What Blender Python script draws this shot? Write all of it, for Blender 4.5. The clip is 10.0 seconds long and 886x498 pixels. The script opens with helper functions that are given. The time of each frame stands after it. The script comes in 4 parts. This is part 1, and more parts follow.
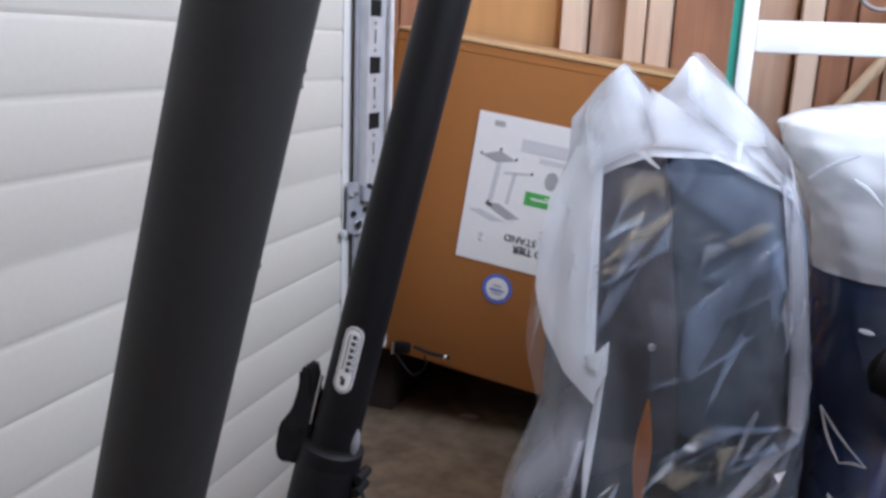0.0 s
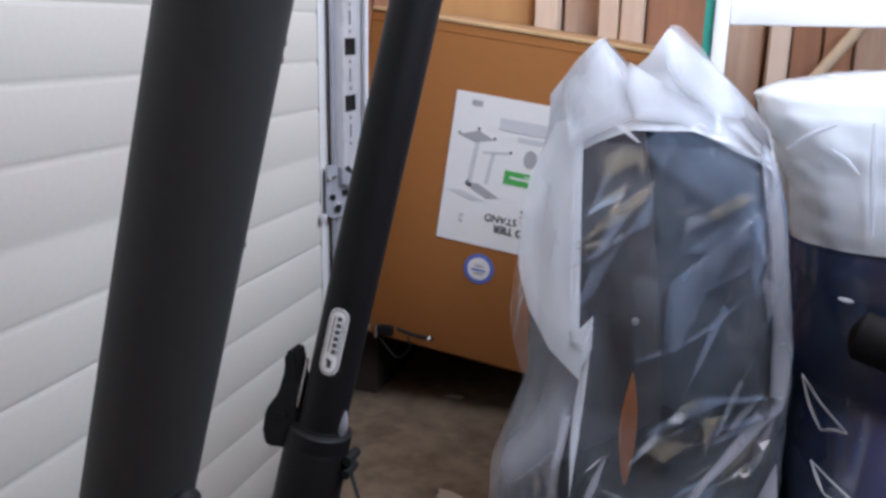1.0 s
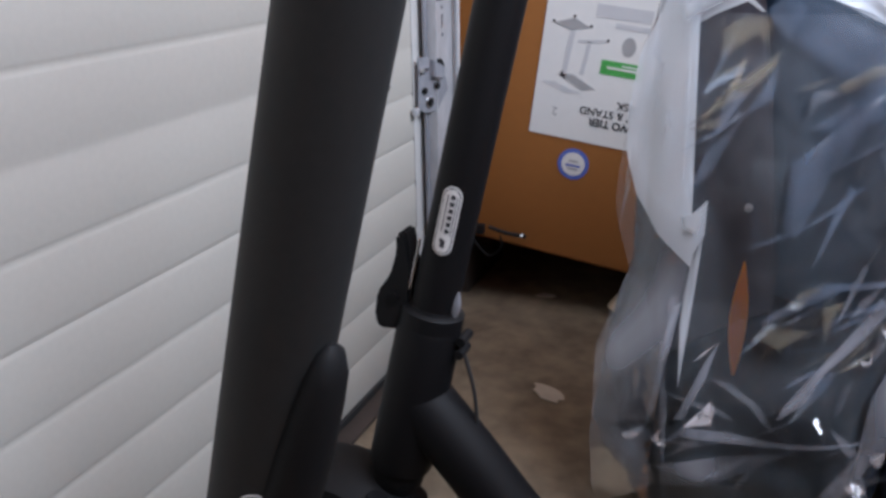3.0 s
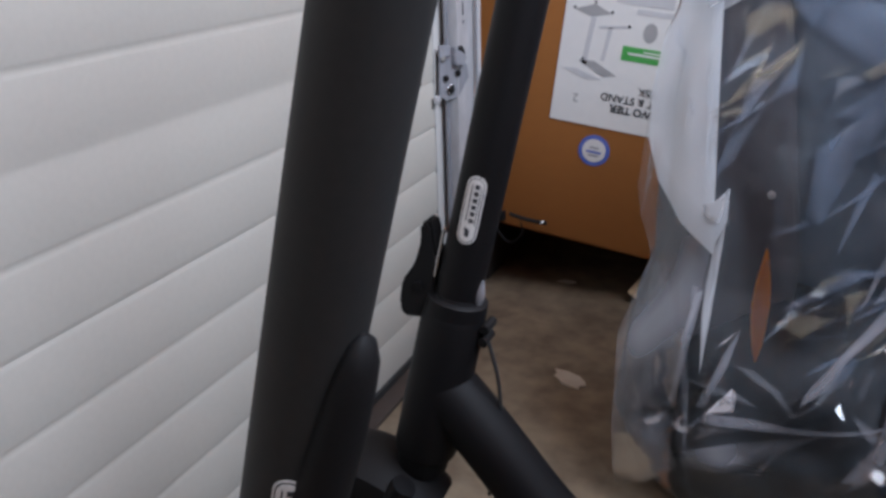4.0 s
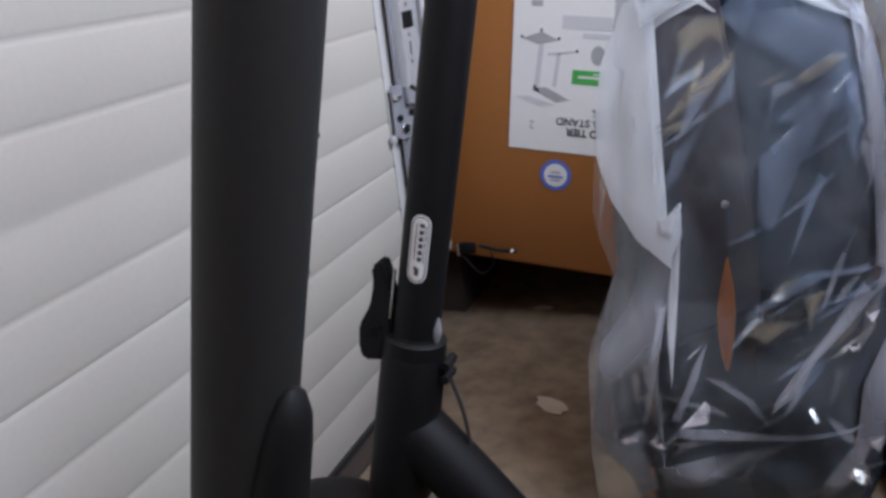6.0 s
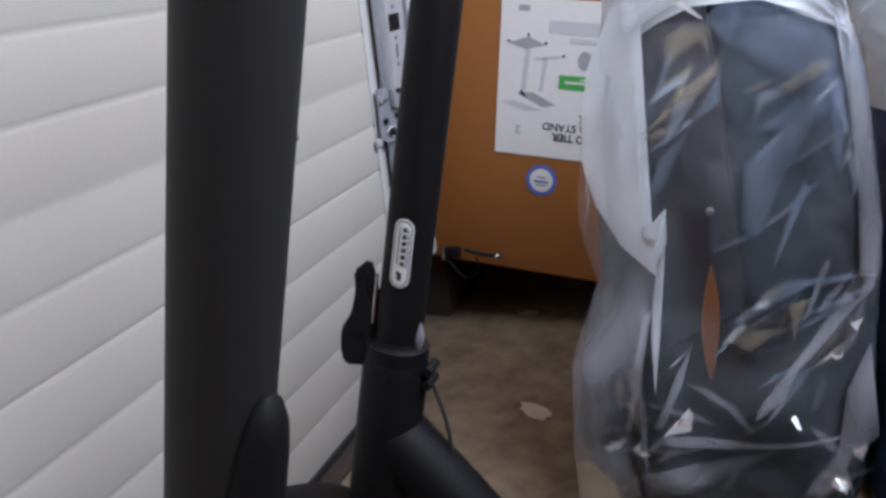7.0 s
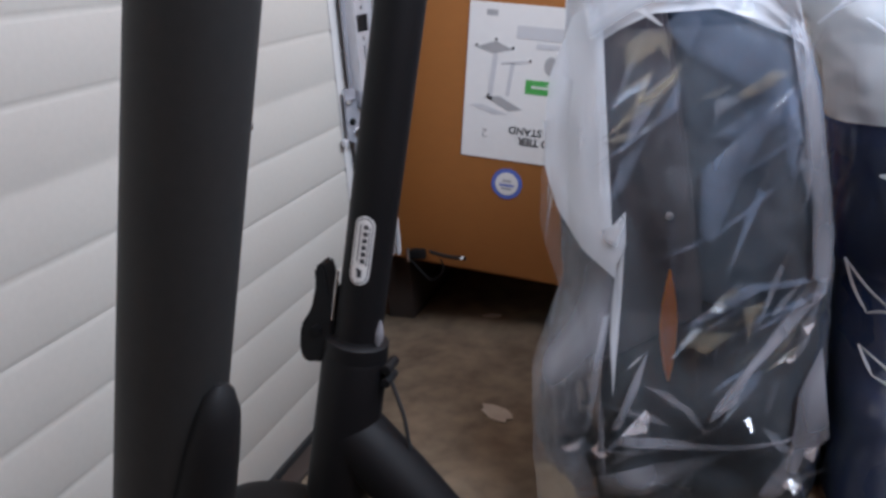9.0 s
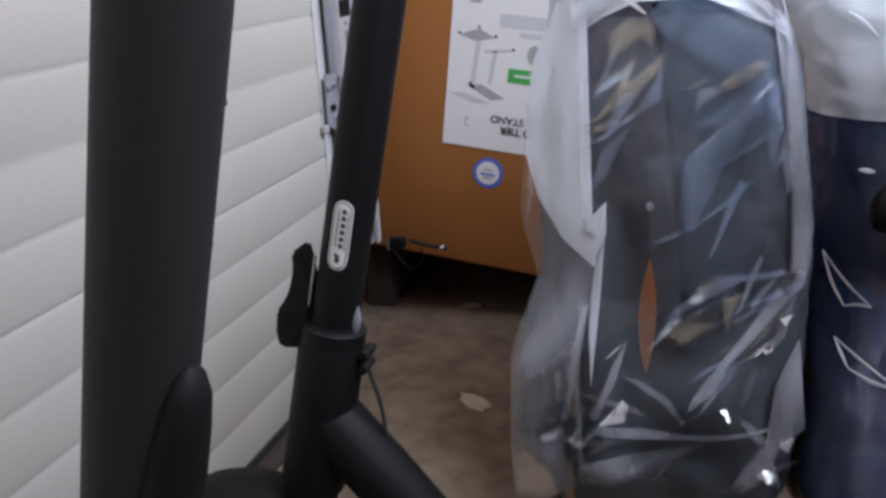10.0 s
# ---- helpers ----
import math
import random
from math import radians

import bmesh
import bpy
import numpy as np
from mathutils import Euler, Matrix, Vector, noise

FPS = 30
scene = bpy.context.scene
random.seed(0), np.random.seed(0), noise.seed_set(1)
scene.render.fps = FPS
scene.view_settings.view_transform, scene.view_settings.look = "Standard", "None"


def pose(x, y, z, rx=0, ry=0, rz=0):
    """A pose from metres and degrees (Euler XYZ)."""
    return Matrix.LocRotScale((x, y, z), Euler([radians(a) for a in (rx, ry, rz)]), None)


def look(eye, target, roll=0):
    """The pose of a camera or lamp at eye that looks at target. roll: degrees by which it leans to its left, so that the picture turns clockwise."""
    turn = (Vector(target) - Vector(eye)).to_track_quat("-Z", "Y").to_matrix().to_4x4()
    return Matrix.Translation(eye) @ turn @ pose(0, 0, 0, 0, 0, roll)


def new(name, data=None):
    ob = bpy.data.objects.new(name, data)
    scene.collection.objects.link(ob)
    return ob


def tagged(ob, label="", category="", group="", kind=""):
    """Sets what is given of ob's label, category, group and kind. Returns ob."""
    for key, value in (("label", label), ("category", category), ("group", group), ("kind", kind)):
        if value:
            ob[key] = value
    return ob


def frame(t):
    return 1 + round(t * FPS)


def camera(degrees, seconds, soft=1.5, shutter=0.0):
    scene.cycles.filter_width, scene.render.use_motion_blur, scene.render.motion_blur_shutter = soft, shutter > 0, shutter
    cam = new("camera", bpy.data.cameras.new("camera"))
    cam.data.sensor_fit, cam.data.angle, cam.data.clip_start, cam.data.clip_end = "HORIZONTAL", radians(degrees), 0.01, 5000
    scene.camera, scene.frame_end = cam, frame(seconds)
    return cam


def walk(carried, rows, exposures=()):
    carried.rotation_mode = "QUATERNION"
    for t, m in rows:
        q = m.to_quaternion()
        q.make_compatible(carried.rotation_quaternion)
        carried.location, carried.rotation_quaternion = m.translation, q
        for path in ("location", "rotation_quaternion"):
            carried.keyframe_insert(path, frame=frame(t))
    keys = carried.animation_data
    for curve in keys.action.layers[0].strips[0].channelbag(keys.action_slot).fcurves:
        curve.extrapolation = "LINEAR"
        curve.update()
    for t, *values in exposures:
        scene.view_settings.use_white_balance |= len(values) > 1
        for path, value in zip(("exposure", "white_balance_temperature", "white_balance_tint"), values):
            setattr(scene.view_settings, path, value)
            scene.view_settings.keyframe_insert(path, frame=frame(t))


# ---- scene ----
cam = camera(56.0, 10.0, soft=3.2)
PATH = [
    (0, (0.0070, -0.0290, 0.8220), (-0.6370, 1.8030, 0.3410), 2.30),
    (0.5, (0.0130, -0.0250, 0.8160), (-0.6030, 1.8120, 0.3230), 1.60),
    (1, (0.0020, -0.0280, 0.8160), (-0.5890, 1.8110, 0.2990), 1.10),
    (1.5, (-0.0050, -0.0300, 0.8080), (-0.5960, 1.8020, 0.2690), 1.10),
    (2, (-0.0250, -0.0370, 0.8000), (-0.7000, 1.7480, 0.2020), -0.10),
    (2.5, (-0.0310, -0.0340, 0.7940), (-0.7480, 1.7110, 0.1280), -0.90),
    (3, (-0.0380, -0.0310, 0.7770), (-0.7710, 1.6870, 0.0630), -1.10),
    (3.2, (-0.0425, -0.0333, 0.7784), (-0.7916, 1.7000, 0.0332), -1.12),
    (4.3, (-0.0402, -0.0475, 0.7864), (-0.8409, 1.7000, 0.0137), -1.90),
    (4.5, (-0.0400, -0.0530, 0.7880), (-0.8110, 1.6430, 0.0590), -1.90),
    (5, (-0.0400, -0.0520, 0.7890), (-0.8050, 1.6560, 0.0850), -1.60),
    (5.2, (-0.0282, -0.0413, 0.7926), (-0.7988, 1.7000, 0.0888), -2.46),
    (5.5, (-0.0030, -0.0410, 0.7920), (-0.7700, 1.6790, 0.1180), -5.90),
    (5.7, (-0.0050, -0.0278, 0.7857), (-0.7649, 1.7000, 0.1125), -6.63),
    (6.8, (-0.0050, -0.0195, 0.7865), (-0.7289, 1.7000, 0.1202), -6.27),
    (7, (-0.0050, -0.0160, 0.7840), (-0.7270, 1.7250, 0.1170), -5.90),
    (7.5, (-0.0070, -0.0280, 0.7910), (-0.7140, 1.7200, 0.1270), -4.80),
    (8, (-0.0030, -0.0300, 0.7910), (-0.7020, 1.7270, 0.1380), -4.40),
    (8.5, (-0.0010, -0.0220, 0.7860), (-0.6840, 1.7410, 0.1320), -4.10),
    (9, (0.0050, -0.0200, 0.7790), (-0.6480, 1.7500, 0.1170), -4.20),
    (9.5, (0.0020, -0.0200, 0.7780), (-0.6310, 1.7550, 0.1070), -3.10),
    (10, (0.0040, -0.0140, 0.7720), (-0.6040, 1.7630, 0.0870), -3.00),
]
walk(cam, [(t, look(eye, target, roll)) for t, eye, target, roll in PATH],
     exposures=[(0, 0.19, 6350, 13), (2, 0.09, 6400, 13), (4.5, 0.0, 6450, 13), (7.5, 0.05, 6430, 13), (10, 0.05, 6480, 13.5)])

# ---- light ----
world = bpy.data.worlds.new("sky")
scene.world = world
world.use_nodes = True
wn = world.node_tree
sky = wn.nodes.new("ShaderNodeTexSky")
sky.sky_type, sky.sun_disc = "NISHITA", False
sky.sun_elevation, sky.sun_rotation = radians(42), radians(100)
wn.links.new(sky.outputs["Color"], wn.nodes["Background"].inputs["Color"])
wn.nodes["Background"].inputs["Strength"].default_value = 0.12

# room, in metres: garage door on the -x side, timber wall on the +y side
X0, X1, Y0, Y1, H = -0.67, 0.74, -2.2, 1.95, 2.35
WIN_Y, WIN_Z = (-0.40, 1.40), (1.46, 2.27)       # window in the +x wall


def area_lamp(name, m, w, h, power, colour):
    data = bpy.data.lights.new(name, "AREA")
    data.shape, data.size, data.size_y, data.energy, data.color = "RECTANGLE", w, h, power, colour
    ob = new(name, data)
    ob.matrix_world = m
    return ob


area_lamp("window_daylight", look((X1 + 0.05, sum(WIN_Y) / 2, sum(WIN_Z) / 2), (X1 - 1, sum(WIN_Y) / 2, sum(WIN_Z) / 2)),
          WIN_Y[1] - WIN_Y[0], WIN_Z[1] - WIN_Z[0], 108, (0.700, 0.828, 1.0))

# ---- materials ----


def mat(name, colour, rough=0.6, metal=0.0, vary=0.15, grain=(40, 40, 40), stain=4.0, bump=0.1, second=None, seed=0.0, spec=0.5, coat=0.0):
    """A surface with fine grain, broad stains and small relief."""
    m = bpy.data.materials.new(name)
    m.use_nodes = True
    n, l = m.node_tree.nodes, m.node_tree.links
    b = n["Principled BSDF"]
    tc = n.new("ShaderNodeTexCoord")
    mp = n.new("ShaderNodeMapping")
    mp.inputs["Scale"].default_value = grain
    mp.inputs["Location"].default_value = (seed, seed * 1.7, seed * 0.6)
    l.new(tc.outputs["Object"], mp.inputs["Vector"])
    fine = n.new("ShaderNodeTexNoise")
    fine.inputs["Scale"].default_value, fine.inputs["Detail"].default_value = 1.0, 5.0
    l.new(mp.outputs[0], fine.inputs["Vector"])
    broad = n.new("ShaderNodeTexNoise")
    broad.inputs["Scale"].default_value, broad.inputs["Detail"].default_value = stain, 3.0
    l.new(tc.outputs["Object"], broad.inputs["Vector"])
    info = n.new("ShaderNodeObjectInfo")
    add = n.new("ShaderNodeMath")
    add.operation = "MULTIPLY_ADD"
    l.new(info.outputs["Random"], add.inputs[0])
    add.inputs[1].default_value = 0.25
    l.new(broad.outputs["Fac"], add.inputs[2])
    mixf = n.new("ShaderNodeMath")
    mixf.operation = "ADD"
    l.new(fine.outputs["Fac"], mixf.inputs[0])
    l.new(add.outputs[0], mixf.inputs[1])
    ramp = n.new("ShaderNodeMapRange")
    ramp.inputs["From Min"].default_value, ramp.inputs["From Max"].default_value = 0.7, 1.5
    l.new(mixf.outputs[0], ramp.inputs["Value"])
    mix = n.new("ShaderNodeMix")
    mix.data_type = "RGBA"
    other = second or tuple(c * (1 - 2 * vary) for c in colour)
    mix.inputs["A"].default_value = (*colour, 1)
    mix.inputs["B"].default_value = (*other, 1)
    l.new(ramp.outputs[0], mix.inputs["Factor"])
    l.new(mix.outputs["Result"], b.inputs["Base Color"])
    rr = n.new("ShaderNodeMapRange")
    rr.inputs["To Min"].default_value, rr.inputs["To Max"].default_value = max(rough - 0.1, 0.02), min(rough + 0.12, 1)
    l.new(broad.outputs["Fac"], rr.inputs["Value"])
    l.new(rr.outputs[0], b.inputs["Roughness"])
    b.inputs["Metallic"].default_value = metal
    b.inputs["Specular IOR Level"].default_value = spec
    b.inputs["Coat Weight"].default_value = coat
    bp = n.new("ShaderNodeBump")
    bp.inputs["Strength"].default_value, bp.inputs["Distance"].default_value = bump, 0.002
    l.new(fine.outputs["Fac"], bp.inputs["Height"])
    l.new(bp.outputs[0], b.inputs["Normal"])
    return m


def film(name, haze, tint, rough, crumple, gloss=0.5, back=0.7, band=0.3, gathered=False):
    """Thin polythene: clear film, a share of milky scatter (mostly let through), sheen on soft creases."""
    m = bpy.data.materials.new(name)
    m.use_nodes = True
    n, l = m.node_tree.nodes, m.node_tree.links
    n.remove(n["Principled BSDF"])
    out = n["Material Output"]
    tc = n.new("ShaderNodeTexCoord")
    mp = n.new("ShaderNodeMapping")
    mp.inputs["Rotation"].default_value, mp.inputs["Scale"].default_value = (0.3, 0.5, 0.2), (1.0, 1.0, 0.55)
    l.new(tc.outputs["Object"], mp.inputs["Vector"])
    no = n.new("ShaderNodeTexNoise")
    no.inputs["Scale"].default_value, no.inputs["Detail"].default_value, no.inputs["Distortion"].default_value = 9.0, 1.0, 0.8
    l.new(mp.outputs[0], no.inputs["Vector"])
    cr = n.new("ShaderNodeMath")
    cr.operation, cr.inputs[1].default_value = "PINGPONG", 0.09
    l.new(no.outputs["Fac"], cr.inputs[0])
    bp = n.new("ShaderNodeBump")
    bp.inputs["Strength"].default_value, bp.inputs["Distance"].default_value = crumple, 0.06
    l.new(cr.outputs[0], bp.inputs["Height"])
    clear = n.new("ShaderNodeBsdfTransparent")
    clear.inputs["Color"].default_value = (0.98, 0.985, 0.995, 1)
    dif = n.new("ShaderNodeBsdfDiffuse")
    dif.inputs["Color"].default_value = (*tint, 1)
    trl = n.new("ShaderNodeBsdfTranslucent")
    trl.inputs["Color"].default_value = (*tint, 1)
    milk = n.new("ShaderNodeMixShader")
    milk.inputs[0].default_value = back
    l.new(dif.outputs[0], milk.inputs[1])
    l.new(trl.outputs[0], milk.inputs[2])
    body = n.new("ShaderNodeMixShader")
    plies = n.new("ShaderNodeAttribute")
    plies.attribute_name = "plies"
    dens = n.new("ShaderNodeMath")
    dens.operation = "MULTIPLY"
    hz = n.new("ShaderNodeMapRange")
    hz.inputs["From Min"].default_value, hz.inputs["From Max"].default_value = 0.32, 0.68
    hz.inputs["To Min"].default_value, hz.inputs["To Max"].default_value = haze * (1 - band), min(haze * (1 + band), 1)
    l.new(no.outputs["Fac"], hz.inputs["Value"])
    l.new(hz.outputs[0], dens.inputs[0])
    if gathered:
        l.new(plies.outputs["Fac"], dens.inputs[1])
    else:
        dens.inputs[1].default_value = 1.0
    l.new(dens.outputs[0], body.inputs[0])
    l.new(clear.outputs[0], body.inputs[1])
    l.new(milk.outputs[0], body.inputs[2])
    gl = n.new("ShaderNodeBsdfGlossy")
    gl.inputs["Roughness"].default_value = rough
    l.new(bp.outputs[0], gl.inputs["Normal"])
    fr = n.new("ShaderNodeFresnel")
    fr.inputs["IOR"].default_value = 1.5
    l.new(bp.outputs[0], fr.inputs["Normal"])
    fm = n.new("ShaderNodeMath")
    fm.operation, fm.inputs[1].default_value = "MULTIPLY", gloss * 2
    fm.use_clamp = True
    if gathered:
        fg = n.new("ShaderNodeMath")
        fg.operation = "MULTIPLY"
        l.new(fr.outputs[0], fg.inputs[0])
        l.new(plies.outputs["Fac"], fg.inputs[1])
        l.new(fg.outputs[0], fm.inputs[0])
    else:
        l.new(fr.outputs[0], fm.inputs[0])
    top = n.new("ShaderNodeMixShader")
    l.new(fm.outputs[0], top.inputs[0])
    l.new(body.outputs[0], top.inputs[1])
    l.new(gl.outputs[0], top.inputs[2])
    l.new(top.outputs[0], out.inputs["Surface"])
    return m


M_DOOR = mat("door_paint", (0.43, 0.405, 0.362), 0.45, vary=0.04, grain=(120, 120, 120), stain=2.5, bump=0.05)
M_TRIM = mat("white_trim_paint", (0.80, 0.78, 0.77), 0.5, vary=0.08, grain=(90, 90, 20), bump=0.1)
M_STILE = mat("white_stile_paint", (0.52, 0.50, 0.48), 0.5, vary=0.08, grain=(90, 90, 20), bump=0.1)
M_STEEL = mat("galvanised_steel", (0.52, 0.515, 0.53), 0.45, metal=0.3, vary=0.15, grain=(70, 70, 30), stain=14, bump=0.08)
M_DULLSTEEL = mat("dull_steel", (0.36, 0.36, 0.39), 0.5, metal=0.5, vary=0.2, grain=(60, 60, 20), stain=10, bump=0.1)
M_FLOOR = mat("concrete", (0.245, 0.19, 0.128), 0.75, vary=0.25, grain=(26, 26, 26), stain=9, bump=0.25, second=(0.10, 0.074, 0.048))
M_CARD = mat("brown_cardboard", (0.265, 0.094, 0.0155), 0.75, vary=0.05, grain=(40, 40, 70), stain=3, bump=0.12)
M_CARD_EDGE = mat("cardboard_edge", (0.52, 0.33, 0.16), 0.8, vary=0.15, grain=(200, 40, 40), stain=8, bump=0.2)
M_PAPER = mat("white_label_paper", (0.62, 0.60, 0.58), 0.5, vary=0.03, grain=(60, 60, 60), bump=0.05)
M_INK = mat("black_ink", (0.03, 0.03, 0.035), 0.6, vary=0.1)
M_GREYINK = mat("grey_ink", (0.33, 0.32, 0.32), 0.6, vary=0.1)
M_PALEINK = mat("pale_grey_ink", (0.47, 0.46, 0.47), 0.6, vary=0.05)
M_GREEN = mat("green_ink", (0.05, 0.30, 0.06), 0.55, vary=0.08)
M_BLUE = mat("blue_ink", (0.07, 0.12, 0.42), 0.5, vary=0.08)
# one black: darkened for the shaded far scooter, lightened for the lit near one
M_BLACKPAINT = mat("satin_black_paint", (0.0042, 0.0038, 0.0044), 0.55, spec=0.22, vary=0.12, grain=(160, 160, 160), stain=9, bump=0.06)
M_LITBLACKPAINT = mat("lit_satin_black_paint", (0.020, 0.0195, 0.0190), 0.6, spec=0.3, vary=0.12, grain=(160, 160, 160), stain=9, bump=0.06)
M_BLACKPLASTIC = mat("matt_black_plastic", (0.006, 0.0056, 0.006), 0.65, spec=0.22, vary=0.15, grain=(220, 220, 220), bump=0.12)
M_RUBBER = mat("black_rubber", (0.018, 0.018, 0.018), 0.75, vary=0.2, grain=(100, 100, 100), bump=0.2)
M_CHROME = mat("bare_metal", (0.72, 0.72, 0.74), 0.25, metal=1.0, vary=0.1)
M_LENS = mat("orange_reflector_plastic", (1.0, 0.34, 0.03), 0.3, vary=0.1, grain=(300, 300, 300), bump=0.3)
M_PINE = mat("sawn_pine", (0.86, 0.69, 0.54), 0.7, vary=0.12, grain=(60, 60, 4), stain=5, bump=0.2)
M_BOARD = mat("brown_board", (0.47, 0.24, 0.13), 0.65, vary=0.2, grain=(55, 55, 3), stain=6, bump=0.2, second=(0.26, 0.12, 0.07))
M_BOARD2 = mat("weathered_board", (0.64, 0.47, 0.35), 0.7, vary=0.2, grain=(50, 50, 3), stain=6, bump=0.25, second=(0.36, 0.23, 0.155))
M_PLY = mat("amber_plywood", (0.62, 0.34, 0.13), 0.65, vary=0.12, grain=(30, 30, 3), stain=4, bump=0.15)
M_WHITE = mat("white_gloss_paint", (0.84, 0.85, 0.85), 0.3, vary=0.03, grain=(50, 50, 50), bump=0.05)
M_TEAL = mat("teal_paint", (0.03, 0.36, 0.28), 0.4, vary=0.1)
M_GREYFABRIC = mat("charcoal_fabric", (0.122, 0.107, 0.125), 0.8, vary=0.2, grain=(260, 260, 260), stain=6, bump=0.3)
M_SLATE = mat("slate_blue_fabric", (0.032, 0.068, 0.118), 0.5, vary=0.2, grain=(240, 240, 240), stain=5, bump=0.25)
M_NAVY = mat("navy_vinyl", (0.022, 0.055, 0.225), 0.28, vary=0.2, grain=(180, 180, 180), stain=5, bump=0.1)
M_DARKWOOD = mat("dark_timber", (0.05, 0.035, 0.028), 0.8, vary=0.2, grain=(40, 40, 6), bump=0.3)
M_ROPE = mat("pale_wood_handle", (0.58, 0.45, 0.30), 0.6, vary=0.15, grain=(60, 60, 10), bump=0.2)
M_FILM = film("clear_polythene", 0.13, (0.74, 0.87, 1.0), 0.14, 0.25, 0.7, 0.5, 0.6)
M_THIN = film("single_ply_polythene", 0.25, (0.84, 0.90, 1.0), 0.15, 0.25, 0.6, 0.35, 0.5, True)
# tan tint stands for warm reflections in the creased film
M_WARMSHEEN = film("warm_sheen_polythene", 0.21, (0.97, 0.86, 0.62), 0.15, 0.35, 0.5, 0.35, 0.8, True)
# near-opaque white for bright creases and painted highlights
M_WHITEPLY = film("crease_highlight_polythene", 0.75, (0.95, 0.97, 1.0), 0.15, 0.3, 0.9, 0.35, 0.4, True)
M_SKIRT = film("glossy_clear_polythene", 0.05, (0.60, 0.76, 1.0), 0.12, 0.4, 0.7, 0.3, 0.3)
M_MILKY = film("milky_polythene", 0.66, (0.91, 0.95, 1.0), 0.35, 0.04, 0.3, 0.2, 0.12)
# white for the highlights modelled along the cover's creases
M_CREASELIGHT = film("crease_light_polythene", 0.85, (0.86, 0.93, 1.0), 0.3, 0.15, 0.3, 0.25)
M_COVER = film("milky_cover_polythene", 0.97, (0.86, 0.945, 1.0), 0.25, 0.2, 0.6, 0.15, 0.05)
M_SIDE = film("side_fold_polythene", 0.90, (0.90, 0.945, 1.0), 0.3, 0.05, 0.2, 0.3, 0.08, True)
M_HAZE = film("hazy_polythene", 0.35, (0.84, 0.88, 0.98), 0.2, 0.25, 0.6, 0.35, 0.6, True)
# blue tint of the film, which also stands for window sheen on the folds
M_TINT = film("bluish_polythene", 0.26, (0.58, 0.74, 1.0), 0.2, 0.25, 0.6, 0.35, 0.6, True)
M_GLINT = film("taut_glossy_polythene", 0.30, (0.9, 0.94, 1.0), 0.12, 0.1, 1.0, 0.35, 0.6, True)
M_BLACKFABRIC = mat("black_fabric", (0.005, 0.005, 0.008), 0.75, vary=0.2, grain=(200, 200, 200), stain=6, bump=0.08)
M_FLAKE = mat("pale_dust", (0.44, 0.38, 0.31), 0.85, vary=0.12)

# ---- building helpers ----


def link_mesh(name, bm, material, smooth=True):
    me = bpy.data.meshes.new(name)
    bmesh.ops.recalc_face_normals(bm, faces=bm.faces)
    bm.to_mesh(me)
    bm.free()
    me.materials.append(material)
    if smooth:
        me.shade_smooth()
        me.set_sharp_from_angle(angle=radians(38))
    return new(name, me)


def base_of(ob):
    p = Vector(ob.location)
    while ob.parent:
        ob = ob.parent
        p += ob.location
    return p


def part(name, bm, material, parent, label="", smooth=True):
    """One mesh under a thing or a part; the bmesh is given in room coordinates."""
    bm.transform(Matrix.Translation(-base_of(parent)))
    ob = link_mesh(name, bm, material, smooth)
    ob.parent = parent
    return tagged(ob, label)


def thing(name, at, label, category, group="", kind=""):
    ob = new(name)
    ob.empty_display_size = 0.05
    ob.location = at
    return tagged(ob, label, category, group, kind)


def block(x0, x1, y0, y1, z0, z1, bevel=0.0, m=None, seg=2):
    bm = bmesh.new()
    bmesh.ops.create_cube(bm, size=1)
    bm.transform(Matrix.Translation(((x0 + x1) / 2, (y0 + y1) / 2, (z0 + z1) / 2)) @ Matrix.Diagonal((x1 - x0, y1 - y0, z1 - z0, 1)))
    if bevel:
        bmesh.ops.bevel(bm, geom=bm.edges[:], offset=bevel, segments=seg, affect="EDGES", profile=0.6)
    if m is not None:
        bm.transform(m)
    return bm


def sweep(points, radii, sides=24, squash=1.0, up=Vector((0, 1, 0)), cap=True):
    """A tube through points; radii one per point; squash flattens it along the second cross direction."""
    bm = bmesh.new()
    pts = [Vector(p) for p in points]
    rings = []
    for i, p in enumerate(pts):
        d = (pts[min(i + 1, len(pts) - 1)] - pts[max(i - 1, 0)]).normalized()
        u = up if abs(d.dot(up)) < 0.95 else Vector((1, 0, 0))
        a = d.cross(u).normalized()
        b = a.cross(d).normalized()
        rings.append([bm.verts.new(p + radii[i] * (math.cos(k * math.tau / sides) * a + squash * math.sin(k * math.tau / sides) * b)) for k in range(sides)])
    for r, s in zip(rings, rings[1:]):
        for k in range(sides):
            bm.faces.new((r[k], r[(k + 1) % sides], s[(k + 1) % sides], s[k]))
    if cap:
        bm.faces.new(rings[0]), bm.faces.new(rings[-1])
    return bm


def smooth_path(points, n=24):
    """Catmull-Rom through points."""
    p = [Vector(q) for q in points]
    p = [2 * p[0] - p[1], *p, 2 * p[-1] - p[-2]]
    out = []
    for i in range(1, len(p) - 2):
        for k in range(n):
            t = k / n
            out.append(0.5 * (2 * p[i] + (p[i + 1] - p[i - 1]) * t + (2 * p[i - 1] - 5 * p[i] + 4 * p[i + 1] - p[i + 2]) * t * t + (3 * p[i] - p[i - 1] - 3 * p[i + 1] + p[i + 2]) * t ** 3))
    return out + [p[-2]]


